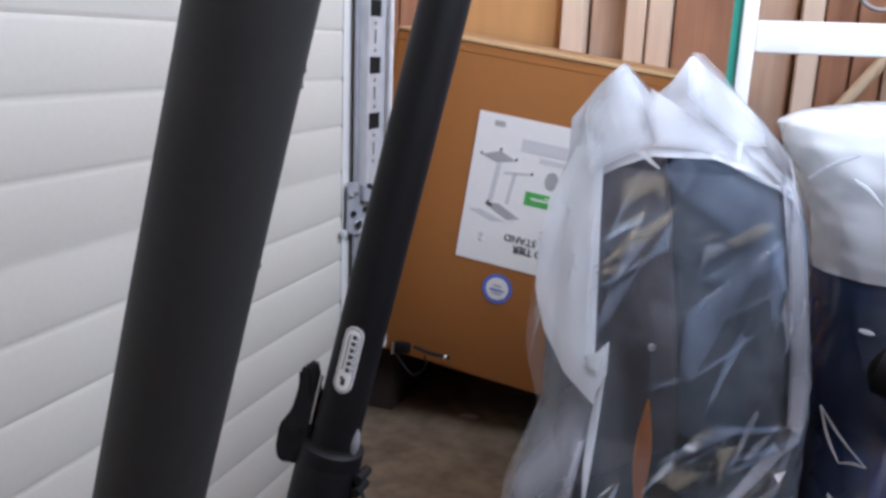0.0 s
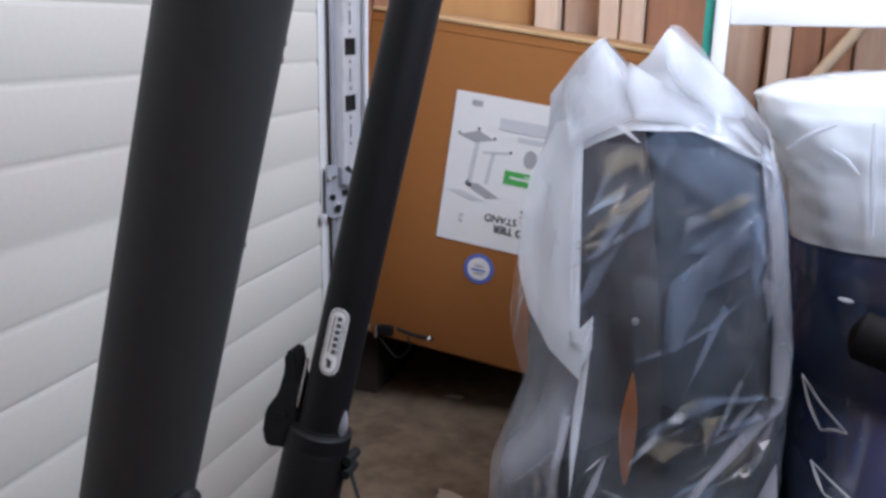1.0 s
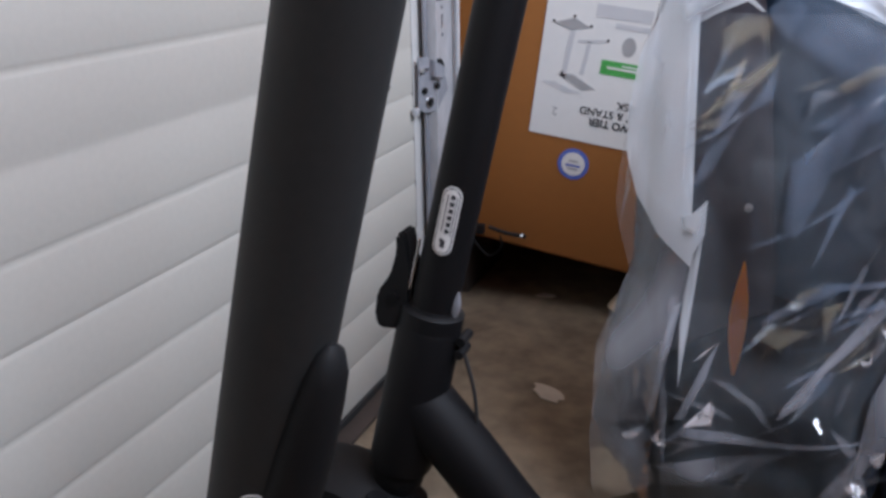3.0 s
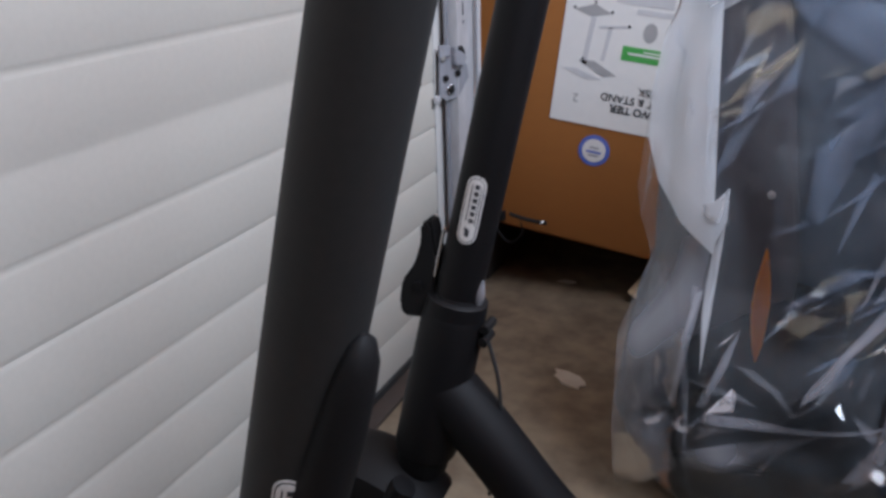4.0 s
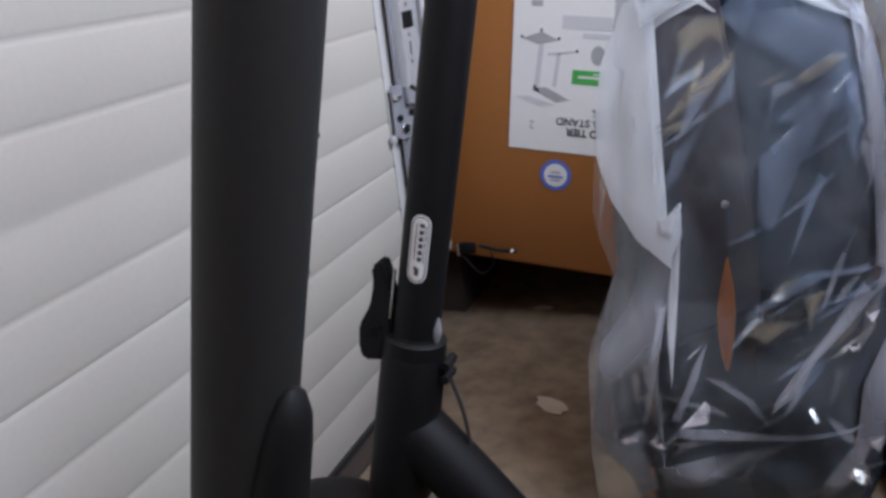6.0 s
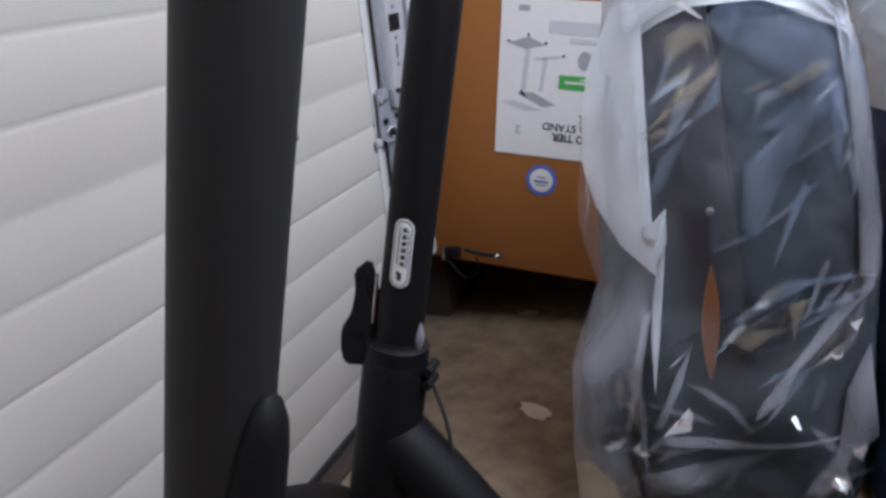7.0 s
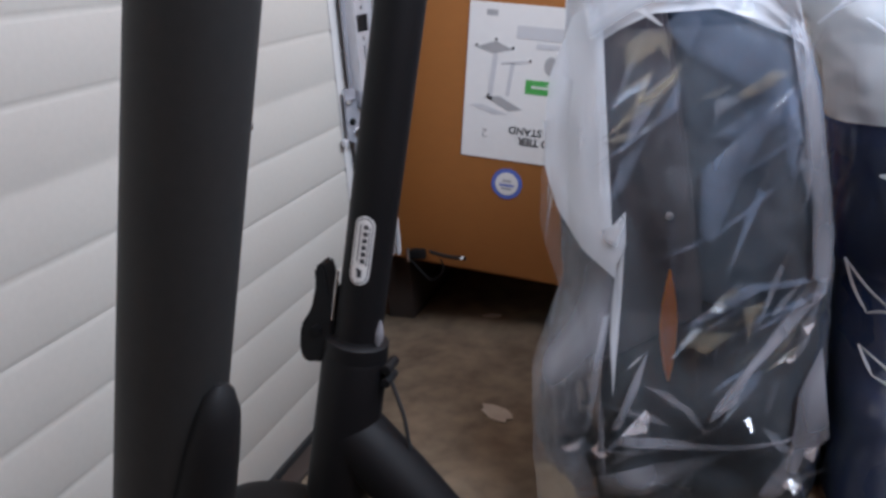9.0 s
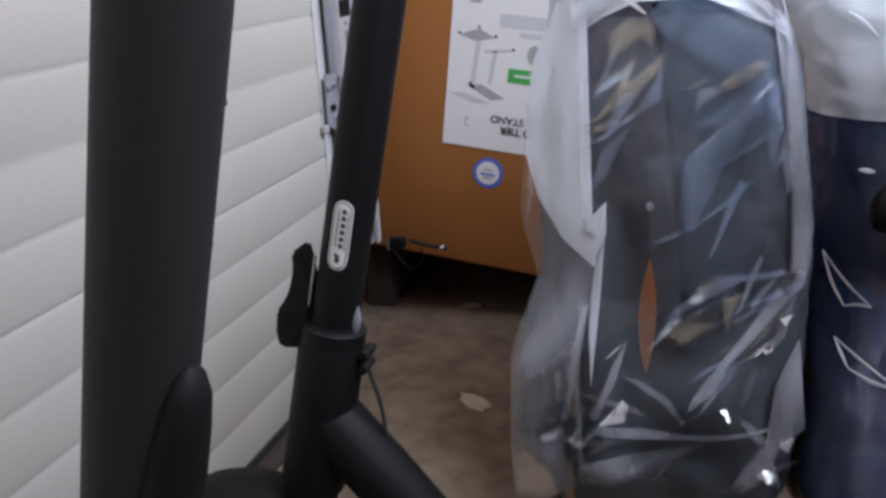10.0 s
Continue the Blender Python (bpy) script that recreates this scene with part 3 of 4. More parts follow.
def scooter(P, d, r_stem, head_r, wheel_r, label, badge_z, badge_turn, paint, collar_z):
    """Kick scooter: P a point of the steering axis, d its direction; the deck runs along +x."""
    P, d = Vector(P), Vector(d).normalized()

    def ax(z):
        return P + d * ((z - P.z) / d.z)
    hub = ax(wheel_r) + Vector((-0.048, 0, 0))
    s = thing("kick_scooter", (hub.x, hub.y, 0), label, "scooter", "scooters by the door")
    side = Vector((0, 1, 0))
    out = d.cross(side).normalized()            # across the stem, towards +x or -x
    if out.x < 0:
        out = -out
    zc = collar_z
    stem = part("stem", sweep([ax(zc + 0.004), ax(zc + 0.3), ax(1.10)], [r_stem, r_stem, r_stem * 0.97], 40), paint, s)
    stem["tube_radius"] = r_stem
    part("collar", sweep([ax(zc - 0.008), ax(zc + 0.003), ax(zc + 0.010), ax(zc + 0.020)], [head_r * 0.96, head_r * 0.93, r_stem * 1.16, r_stem * 1.03], 36), paint, s)
    part("head_tube", sweep([ax(zc - 0.165), ax(zc - 0.16), ax(zc - 0.10), ax(zc - 0.012), ax(zc - 0.006)], [head_r * 0.95, head_r, head_r, head_r * 0.98, head_r * 0.94], 40), paint, s)
    # handlebar
    t = ax(1.10)
    part("handlebar", sweep([t + Vector((0.02, -0.26, 0.01)), t + Vector((0, -0.08, 0.02)), t + Vector((0, 0.08, 0.02)), t + Vector((0.02, 0.26, 0.01))], [0.013, 0.016, 0.016, 0.013], 16, 1.0, Vector((0, 0, 1))), paint, s)
    for q in (-1, 1):
        part("grip", sweep([t + Vector((0.012, q * 0.15, 0.014)), t + Vector((0.021, q * 0.27, 0.01))], [0.019, 0.018], 16, 1.0, Vector((0, 0, 1))), M_RUBBER, s)
    # fork, wheel, mudguard
    low = ax(zc - 0.165)
    part("fork_crown", sweep([low, low - d * 0.02, low - d * 0.035], [head_r * 0.85, head_r * 0.8, head_r * 0.55], 28), M_BLACKPLASTIC, s)
    for q in (-1, 1):
        part("fork_blade", sweep([low - d * 0.02 + side * q * 0.045, hub + side * q * 0.045], [0.014, 0.012], 14), paint, s)
    wheel = part("wheel", sweep([hub - side * 0.022, hub - side * 0.02, hub + side * 0.02, hub + side * 0.022], [wheel_r * 0.5, wheel_r * 0.66, wheel_r * 0.66, wheel_r * 0.5], 32), paint, s)
    ring = [hub + Vector((math.cos(a), 0, math.sin(a))) * (wheel_r - 0.024) for a in np.linspace(0, math.tau, 49)]
    part("tyre", sweep(ring, [0.024] * 49, 16, 1.0, Vector((0, 1, 0)), False), M_RUBBER, wheel)
    bm = bmesh.new()
    arc = []
    for a in np.linspace(radians(40), radians(172), 24):
        arc.append([bm.verts.new(hub + Vector((math.cos(a) * rr, yy, math.sin(a) * rr))) for rr, yy in
                    ((wheel_r - 0.010, -0.046), (wheel_r + 0.014, -0.043), (wheel_r + 0.026, -0.024), (wheel_r + 0.029, 0), (wheel_r + 0.026, 0.024), (wheel_r + 0.014, 0.043), (wheel_r - 0.010, 0.046))])
    for a, b in zip(arc, arc[1:]):
        for i in range(6):
            bm.faces.new((a[i], a[i + 1], b[i + 1], b[i]))
    g = bmesh.ops.extrude_face_region(bm, geom=bm.faces[:])
    for v in [v for v in g["geom"] if isinstance(v, bmesh.types.BMVert)]:
        v.co += (hub - v.co).normalized() * 0.003
    part("mudguard", bm, M_BLACKPLASTIC, s)
    # down tube and deck
    a0 = ax(zc - 0.080)
    deck_x = a0.x + 0.20
    pts = smooth_path([a0, a0 + Vector((0.055, 0, -0.062)), a0 + Vector((0.13, 0, -0.148)), (deck_x, a0.y, 0.13)], 8)
    part("down_tube", sweep(pts, [0.034] * len(pts), 28), paint, s)
    part("deck", block(deck_x - 0.03, deck_x + 0.52, a0.y - 0.085, a0.y + 0.085, 0.085, 0.15, 0.018, None, 3), paint, s)
    part("deck_mat", block(deck_x + 0.02, deck_x + 0.46, a0.y - 0.07, a0.y + 0.07, 0.148, 0.154, 0.002), M_RUBBER, s, "ribbed rubber mat")
    rh = Vector((deck_x + 0.60, a0.y, wheel_r))
    rear = part("wheel", sweep([rh - side * 0.022, rh - side * 0.02, rh + side * 0.02, rh + side * 0.022], [wheel_r * 0.5, wheel_r * 0.66, wheel_r * 0.66, wheel_r * 0.5], 32), paint, s)
    ring = [rh + Vector((math.cos(a), 0, math.sin(a))) * (wheel_r - 0.024) for a in np.linspace(0, math.tau, 49)]
    part("tyre", sweep(ring, [0.024] * 49, 16, 1.0, Vector((0, 1, 0)), False), M_RUBBER, rear)
    for q in (-1, 1):
        part("rear_stay", sweep([(deck_x + 0.46, a0.y + q * 0.045, 0.11), (rh.x, rh.y + q * 0.045, rh.z)], [0.012, 0.010], 12), paint, s)
    # badge
    zb, w, h = badge_z
    c = ax(zb)
    zdir = d
    ydir = Vector((math.sin(radians(badge_turn)), math.cos(radians(badge_turn)), 0))
    ydir = (ydir - zdir * ydir.dot(zdir)).normalized()
    xdir = ydir.cross(zdir)
    m = Matrix.Translation(c - ydir * r_stem) @ Matrix((xdir, ydir, zdir)).transposed().to_4x4()
    sticker(stem, m, w, h)
    return s, ax, out, stem, d


# far scooter
FAR, fax, fout, fstem, fd = scooter((-0.302, 0.690, 0.65), (0.194, 0.093, 0.977), 0.0238, 0.0345, 0.105,
                                    "black kick scooter with thin stem and folding lever", (0.519, 0.0200, 0.069), -5, M_BLACKPAINT, 0.405)


def far_details():
    lev = [(-0.051, 0.388), (-0.058, 0.40), (-0.060, 0.43), (-0.050, 0.455), (-0.048, 0.485), (-0.052, 0.503), (-0.044, 0.512), (-0.038, 0.503), (-0.033, 0.484), (-0.026, 0.470), (-0.024, 0.44), (-0.020, 0.42), (-0.026, 0.395)]
    bm = bmesh.new()
    f = bm.faces.new([bm.verts.new(fax(z) + fout * u + Vector((0, -0.012, 0))) for u, z in [(u, 0.386 + (z - 0.388) * 0.87) for u, z in lev]])
    g = bmesh.ops.extrude_face_region(bm, geom=[f])
    bmesh.ops.translate(bm, verts=[v for v in g["geom"] if isinstance(v, bmesh.types.BMVert)], vec=(0, 0.026, 0))
    bmesh.ops.bevel(bm, geom=bm.edges[:], offset=0.003, segments=2, affect="EDGES")
    lever = part("folding_lever", bm, M_BLACKPLASTIC, FAR)
    part("lever_pin", sweep([fax(0.425) + fout * -0.040 + Vector((0, -0.016, 0)), fax(0.425) + fout * -0.040 + Vector((0, 0.02, 0))], [0.005, 0.005], 14), M_BLACKPAINT, lever)
    part("metal_rod", sweep([fax(0.438) + fout * -0.0262 + Vector((0, -0.010, 0)), fax(0.490) + fout * -0.0258 + Vector((0, -0.010, 0))], [0.0016, 0.0016], 8), M_CHROME, lever, "bright metal rod")
    patch = [fax(z) + fout * 0.0240 + Vector((0, -0.007, 0)) for z in np.linspace(0.417, 0.450, 9)]
    part("reflector_patch", sweep(patch, [0.0006 + 0.0048 * math.sin(math.pi * k / 8) for k in range(9)], 10, 0.7), M_DULLSTEEL, FAR, "pale reflective crescent")
    for z, u in ((0.402, 0.038), (0.388, 0.039)):
        part("clamp_bolt", sweep([fax(z) + fout * u + Vector((0, -0.012, 0)), fax(z) + fout * u + Vector((0, 0.012, 0))], [0.0052, 0.0052], 8), M_BLACKPLASTIC, FAR)
    ring = [fax(0.413 + dz) for dz in (-0.009, -0.008, 0.007, 0.009)]
    part("clamp_band", sweep(ring, [0.0305, 0.0325, 0.0320, 0.0290], 36), M_BLACKPAINT, FAR, "black clamp band")
    ear = fax(0.405) + fout * -0.040
    part("clamp_ear", sweep([ear + Vector((-0.012, 0, -0.006)), ear + Vector((0.010, 0, 0.002))], [0.010, 0.012], 14), M_BLACKPLASTIC, FAR)
    p0 = fax(0.385) + fout * 0.042
    part("brake_cable", sweep(smooth_path([p0, p0 + Vector((0.010, 0, -0.04)), p0 + Vector((0.014, 0.0, -0.085)), p0 + Vector((0.016, 0.01, -0.14)), p0 + Vector((-0.005, 0.01, -0.20))], 8), [0.0022] * 33, 8), M_RUBBER, FAR, "thin black brake cable")


far_details()

# near scooter
NEAR, nax, nout, nstem, nd = scooter((-0.261, 0.315, 0.65), (0.265, -0.014, 0.964), 0.0303, 0.039, 0.127,
                                     "black kick scooter with thick stem and screw heads", (0.449, 0.0190, 0.066), -27, M_LITBLACKPAINT, 0.36)


def near_details():
    face = Vector((0.84, 0.54, 0))
    for z in (0.800, 0.7074, 0.6335):
        c = nax(z) + face * 0.0298
        part("screw", sweep([c - face * 0.001, c + face * 0.0012, c + face * 0.0018], [0.0026, 0.0025, 0.0014], 12), M_CHROME, NEAR, "small bright screw head")
    c = nax(0.809) + face * 0.0285
    part("cable_port", sweep([c, c + face * 0.0022], [0.0042, 0.0034], 12), M_BLACKPLASTIC, NEAR)
    pts = [(0.012, 0.408), (0.020, 0.458), (0.0245, 0.508), (0.027, 0.543), (0.0285, 0.563), (0.0285, 0.576), (0.028, 0.581)]
    rad = [0.020, 0.0185, 0.0165, 0.014, 0.0115, 0.0075, 0.002]
    part("latch_housing", sweep([nax(z) + nout * (u + 0.004) + Vector((0, -0.006, 0)) for u, z in pts], rad, 20, 1.3), M_BLACKPLASTIC, NEAR, "matt rounded latch housing")


near_details()

# ---- wrapped seats ----


def shell(rings, sides, warp, cap_top=False):
    """A closed skin through oval sections: rings of (z, cx, cy, rx, ry, power); warp(angle, z) pushes it out."""
    bm = bmesh.new()
    rows = []
    for z, cx, cy, rx, ry, pw in rings:
        row = []
        for k in range(sides):
            a = k * math.tau / sides
            c, s = math.cos(a), math.sin(a)
            q = (abs(c) ** pw + abs(s) ** pw) ** (-1 / pw)
            w = 1 + warp(a, z)
            row.append(bm.verts.new((cx + rx * q * c * w, cy + ry * q * s * w, z)))
        rows.append(row)
    for r, s in zip(rows, rows[1:]):
        for k in range(sides):
            bm.faces.new((r[k], r[(k + 1) % sides], s[(k + 1) % sides], s[k]))
    bm.faces.new(rows[0])
    if cap_top:
        bm.faces.new(rows[-1])
    return bm


def ridged(p):
    return 1 - 2 * abs(noise.noise(p))


def lerp_rows(keys, n):
    """Rows between key rows, smooth in z."""
    keys = np.array(keys, float)
    zs = np.linspace(keys[0, 0], keys[-1, 0], n)
    return [(z, *[float(np.interp(z, keys[:, 0], keys[:, i])) for i in range(1, keys.shape[1])]) for z in zs]


def wrapped_seat():
    s = thing("wrapped_seat", (-0.05, 1.15, 0), "dark folded seat with an orange reflector", "seat")
    # side board with the button and the reflector
    out = [(-0.172, 0.60), (-0.178, 0.663), (-0.150, 0.68), (-0.098, 0.700), (-0.086, 0.70), (-0.066, 0.60), (-0.050, 0.478), (-0.030, 0.345), (-0.034, 0.004), (-0.178, 0.004), (-0.160, 0.31), (-0.165, 0.50)]
    part("side_board", prism(out, 0.03, Matrix.Translation((0, 1.080, 0)), 0.006), M_GREYFABRIC, s, "charcoal side board")
    bm = shell(lerp_rows([(0.31, 0.035, 1.13, 0.075, 0.06, 3), (0.36, 0.038, 1.13, 0.084, 0.062, 3), (0.50, 0.026, 1.13, 0.088, 0.062, 3), (0.60, 0.012, 1.13, 0.090, 0.06, 3), (0.66, -0.006, 1.13, 0.085, 0.055, 2.6), (0.695, -0.035, 1.13, 0.062, 0.045, 2.2), (0.712, -0.05, 1.13, 0.03, 0.03, 2)], 26), 48,
               lambda a, z: 0.03 * noise.noise(Vector((math.cos(a) * 1.5, math.sin(a) * 1.5, z * 9))), True)
    part("lower_panel", prism([(-0.175, 0.010), (-0.164, 0.205), (-0.105, 0.245), (-0.034, 0.290), (-0.032, 0.010)], 0.006, Matrix.Translation((0, 1.0735, 0)), 0.002), M_BLACKFABRIC, s, "black lower panel")
    part("backrest", bm, M_SLATE, s, "slate blue padded backrest")
    bm = shell(lerp_rows([(0.0, 0.015, 1.195, 0.120, 0.10, 4), (0.06, 0.015, 1.195, 0.125, 0.115, 4), (0.20, 0.018, 1.195, 0.118, 0.12, 3.5), (0.29, 0.02, 1.195, 0.105, 0.11, 3), (0.335, 0.02, 1.195, 0.09, 0.09, 2.5), (0.345, 0.02, 1.195, 0.05, 0.05, 2)], 20), 48,
               lambda a, z: 0.02 * noise.noise(Vector((math.cos(a) * 2, math.sin(a) * 2, z * 8 + 5))), True)
    part("cushion", bm, M_BLACKFABRIC, s, "black folded cushion")
    lens = [(0, 0.078), (0.005, 0.06), (0.011, 0.03), (0.013, 0.005), (0.012, -0.025), (0.008, -0.055), (0.002, -0.078), (-0.004, -0.060), (-0.010, -0.03), (-0.0125, 0.0), (-0.010, 0.03), (-0.005, 0.055)]
    lm = Matrix.Translation((-0.0695, 1.045, 0.286)) @ Matrix.Rotation(radians(-19), 4, "X") @ Matrix.Rotation(radians(32), 4, "Z") @ Matrix.Rotation(radians(-1.0), 4, "Y")
    part("reflector", prism(lens, 0.006, lm, 0.0015), M_LENS, s, "orange spindle-shaped reflector")
    part("button", sweep([(-0.075, 1.0795, 0.431), (-0.075, 1.074, 0.431), (-0.075, 1.072, 0.431)], [0.0052, 0.005, 0.0025], 16, 1.0, Vector((0, 0, 1))), M_TRIM, s, "pale round button")
    for x in (-0.12, 0.08):
        part("foot", block(x - 0.02, x + 0.02, 1.10, 1.16, 0.0, 0.055, 0.006), M_BLACKPLASTIC, s)
    return s


wrapped_seat()


def crumple(a, z, seed, amp):
    p = Vector((math.cos(a) * 2.2 + seed, math.sin(a) * 2.2, z * 4.5))
    return amp * (0.55 * ridged(p) + 0.30 * ridged(p * 2.3 + Vector((3, 1, 7))) + 0.05 * noise.noise(p * 5))


def facets(a, z, seed, amp):
    """Taut planes that meet in sharp creases, as crumpled film has them."""
    u, v = a * 1.0, z * 6.0
    p = Vector((u * 1.5 + v * 0.55 + seed, v * 1.0 - u * 0.5, seed))
    d = noise.voronoi(p * 1.15)[0]
    e = noise.voronoi(p * 2.6 + Vector((5, 2, 9)))[0]
    return amp * (0.9 * min(d[1] - d[0], 0.6) + 0.45 * min(e[1] - e[0], 0.5) - 0.35) + crumple(a, z, seed, amp * 0.35)


def layered_folds(keys, count, seed, a_from, a_to, z_from, z_to, long_, wide):
    """Loose overlapping folds of film that follow a wrapped form."""
    rng = random.Random(seed)
    kk = np.array(keys, float)

    def surf(a, z, off):
        cx, cy, rx, ry, pw = [float(np.interp(z, kk[:, 0], kk[:, i])) for i in range(1, 6)]
        c, s = math.cos(a), math.sin(a)
        q = (abs(c) ** pw + abs(s) ** pw) ** (-1 / pw)
        return Vector((cx + (rx + off) * q * c, cy + (ry + off) * q * s, z))
    bm = bmesh.new()
    for _ in range(count):
        a0, z0 = rng.uniform(a_from, a_to), rng.uniform(z_from, z_to)
        if math.hypot(surf(a0, z0, 0).x + 0.07, z0 - 0.28) < 0.07:
            continue
        phi = radians(rng.choice((rng.gauss(62, 16), rng.gauss(112, 16), rng.gauss(20, 22), rng.gauss(80, 10))))
        L, W = rng.uniform(*long_), rng.uniform(*wide)
        lift, tilt, skew = rng.uniform(0.001, 0.010), rng.uniform(-0.5, 0.5), rng.uniform(-0.6, 0.6)
        rows = []
        for i in range(13):
            t = (i / 12 - 0.5) * L
            w = W * min(1.0, (i / 12) * 1.1 if skew > 0 else (1 - i / 12) * 1.1, 3.5 * (1 - abs(2 * t / L))) + 0.0006
            row = []
            for j in range(5):
                v = (j / 4 - 0.5) * w
                u = t * math.cos(phi) - v * math.sin(phi)
                h = t * math.sin(phi) + v * math.cos(phi) + skew * 0.03 * math.sin(3 * t / L)
                z = min(max(z0 + h, keys[0][0] + 0.002), keys[-1][0])
                row.append(bm.verts.new(surf(a0 + u / 0.17, z, lift + tilt * v + 0.10 * abs(v))))
            rows.append(row)
        for r, s in zip(rows, rows[1:]):
            for j in range(4):
                bm.faces.new((r[j], r[j + 1], s[j + 1], s[j]))
    return bm


def plastic_bag():
    b = thing("plastic_bag", (-0.05, 1.12, 0), "crumpled clear plastic bag pulled over the seat, knotted corners on top", "plastic bag")
    keys = [(0.006, -0.06, 1.10, 0.150, 0.15, 2.6), (0.05, -0.058, 1.095, 0.185, 0.17, 2.6), (0.12, -0.065, 1.09, 0.195, 0.17, 2.6), (0.22, -0.06, 1.09, 0.190, 0.155, 2.6), (0.34, -0.045, 1.095, 0.175, 0.13, 2.6),
            (0.45, -0.05, 1.095, 0.172, 0.13, 2.6), (0.60, -0.065, 1.10, 0.160, 0.125, 2.5), (0.685, -0.070, 1.10, 0.140, 0.120, 2.2)]
    part("clear_skin", shell(lerp_rows(keys, 150), 260, lambda a, z: facets(a if a > 0.6 else a + math.tau, z, 1.0, 0.06)), M_FILM, b, "clear crumpled film")
    # milky gathered top with two pointed corners, flattened towards its upper hem
    bm = bmesh.new()
    rows, n = [], 180
    hem_x = [-0.23, -0.197, -0.165, -0.136, -0.115, -0.098, -0.078, -0.059, -0.040, -0.015, 0.027, 0.072, 0.10]
    hem_z = [0.64, 0.735, 0.778, 0.807, 0.785, 0.768, 0.788, 0.820, 0.803, 0.785, 0.748, 0.70, 0.64]
    for i in range(44):
        f = i / 43
        row = []
        for k in range(n):
            a = k * math.tau / n
            c, s = math.cos(a), math.sin(a)
            g = f ** 0.8
            rx, ry = 0.152 * (1 - g) + 0.128 * g, 0.128 * (1 - g) + 0.012 * g
            cx, cy = -0.066, 1.10 * (1 - g) + 1.01 * g
            fold = crumple(a, f * 0.5, 5.0, 0.035)
            x = cx + rx * c * (1 + fold * 0.6)
            y = cy + ry * s * (1 + fold) + 0.006 * math.sin(x * 95) * f + 0.003 * ridged(Vector((x * 22, f * 2, 1)))
            base = float(np.interp(x, [-0.21, -0.178, -0.165, -0.13, -0.09, -0.02, 0.03, 0.072, 0.10], [0.60, 0.63, 0.662, 0.684, 0.702, 0.704, 0.685, 0.655, 0.60]))
            z = base + (max(float(np.interp(x, hem_x, hem_z)) - base, -0.03)) * f
            row.append(bm.verts.new((x, y, z)))
        rows.append(row)
    for r, s in zip(rows, rows[1:]):
        for k in range(n):
            bm.faces.new((r[k], r[(k + 1) % n], s[(k + 1) % n], s[k]))
    part("gathered_top", bm, M_MILKY, b, "milky gathered top with two pointed corners")

    def ply(name, pts, mtl, off=0.006, edge=0.2, dens=1.0, tilt=(0.0, 0.0)):
        """A sharp-edged fold lying on the front of the bag, thickest along its crease and thinning out to the free edges."""
        bm = bmesh.new()
        kk = np.array(keys, float)
        lay = bm.verts.layers.float.new("plies")
        bm.faces.new([bm.verts.new((x, 0, z)) for x, z in pts])
        bmesh.ops.triangulate(bm, faces=bm.faces[:])
        bmesh.ops.subdivide_edges(bm, edges=bm.edges[:], cuts=6, use_grid_fill=True)
        a0, a1 = Vector((pts[0][0], 0, pts[0][1])), Vector((pts[1][0], 0, pts[1][1]))
        ring = [Vector((x, 0, z)) for x, z in pts[1:] + pts[:1]]

        def gap(p, s, e):
            t = min(max((p - s).dot(e - s) / max((e - s).length_squared, 1e-9), 0), 1)
            return (p - s.lerp(e, t)).length
        reach = max(min(gap(v.co, s, e) for s, e in zip(ring, ring[1:])) for v in bm.verts)
        mid = np.mean(pts, axis=0)
        for v in bm.verts:
            rim = min(gap(v.co, s, e) for s, e in zip(ring, ring[1:]))
            v[lay] = dens * (edge + (1 - edge) * min(1.0, rim / reach / 0.45))
        for v in bm.verts:
            cx, cy, rx, ry, pw = [float(np.interp(v.co.z, kk[:, 0], kk[:, i])) for i in range(1, 6)]
            d = abs((v.co.x - cx) / rx)
            flare, d = 0.5 * rx * max(d - 0.82, 0), min(d, 0.82)
            p = Vector((v.co.x * 14, v.co.z * 14, pts[0][0] * 50))
            v.co.y = flare + cy - ry * (1 - d ** pw) ** (1 / pw) - off - 0.003 * ridged(p) + tilt[0] * (v.co.x - mid[0]) + tilt[1] * (v.co.z - mid[1])
        part(name, bm, mtl, b)

    # folds of doubled film, as (x, z) outlines on the front of the bag; tan ones are painted reflections
    ply("side_haze", [(-0.178, 0.717), (-0.212, 0.632), (-0.224, 0.568), (-0.222, 0.516), (-0.203, 0.461), (-0.172, 0.421), (-0.134, 0.386), (-0.136, 0.337), (-0.159, 0.289), (-0.158, 0.185), (-0.242, 0.144), (-0.246, 0.247), (-0.211, 0.357), (-0.229, 0.406), (-0.237, 0.445), (-0.229, 0.559), (-0.217, 0.644)], M_HAZE, 0.008, 0.8, 0.75, (0.12, 0.05))
    ply("side_fold", [(-0.160, 0.678), (-0.157, 0.609), (-0.154, 0.552), (-0.148, 0.485), (-0.134, 0.453), (-0.118, 0.472), (-0.117, 0.430), (-0.128, 0.403), (-0.130, 0.386), (-0.175, 0.420), (-0.208, 0.465), (-0.225, 0.516), (-0.226, 0.568), (-0.217, 0.632), (-0.188, 0.701), (-0.150, 0.717)], M_SIDE, 0.013, 0.8, 1, (0.12, 0.04))
    ply("tail_fold", [(-0.118, 0.431), (-0.128, 0.387), (-0.125, 0.338), (-0.124, 0.314), (-0.129, 0.233), (-0.136, 0.311), (-0.135, 0.346), (-0.131, 0.386)], M_SIDE, 0.015, 0.7, 0.8, (0, 0))
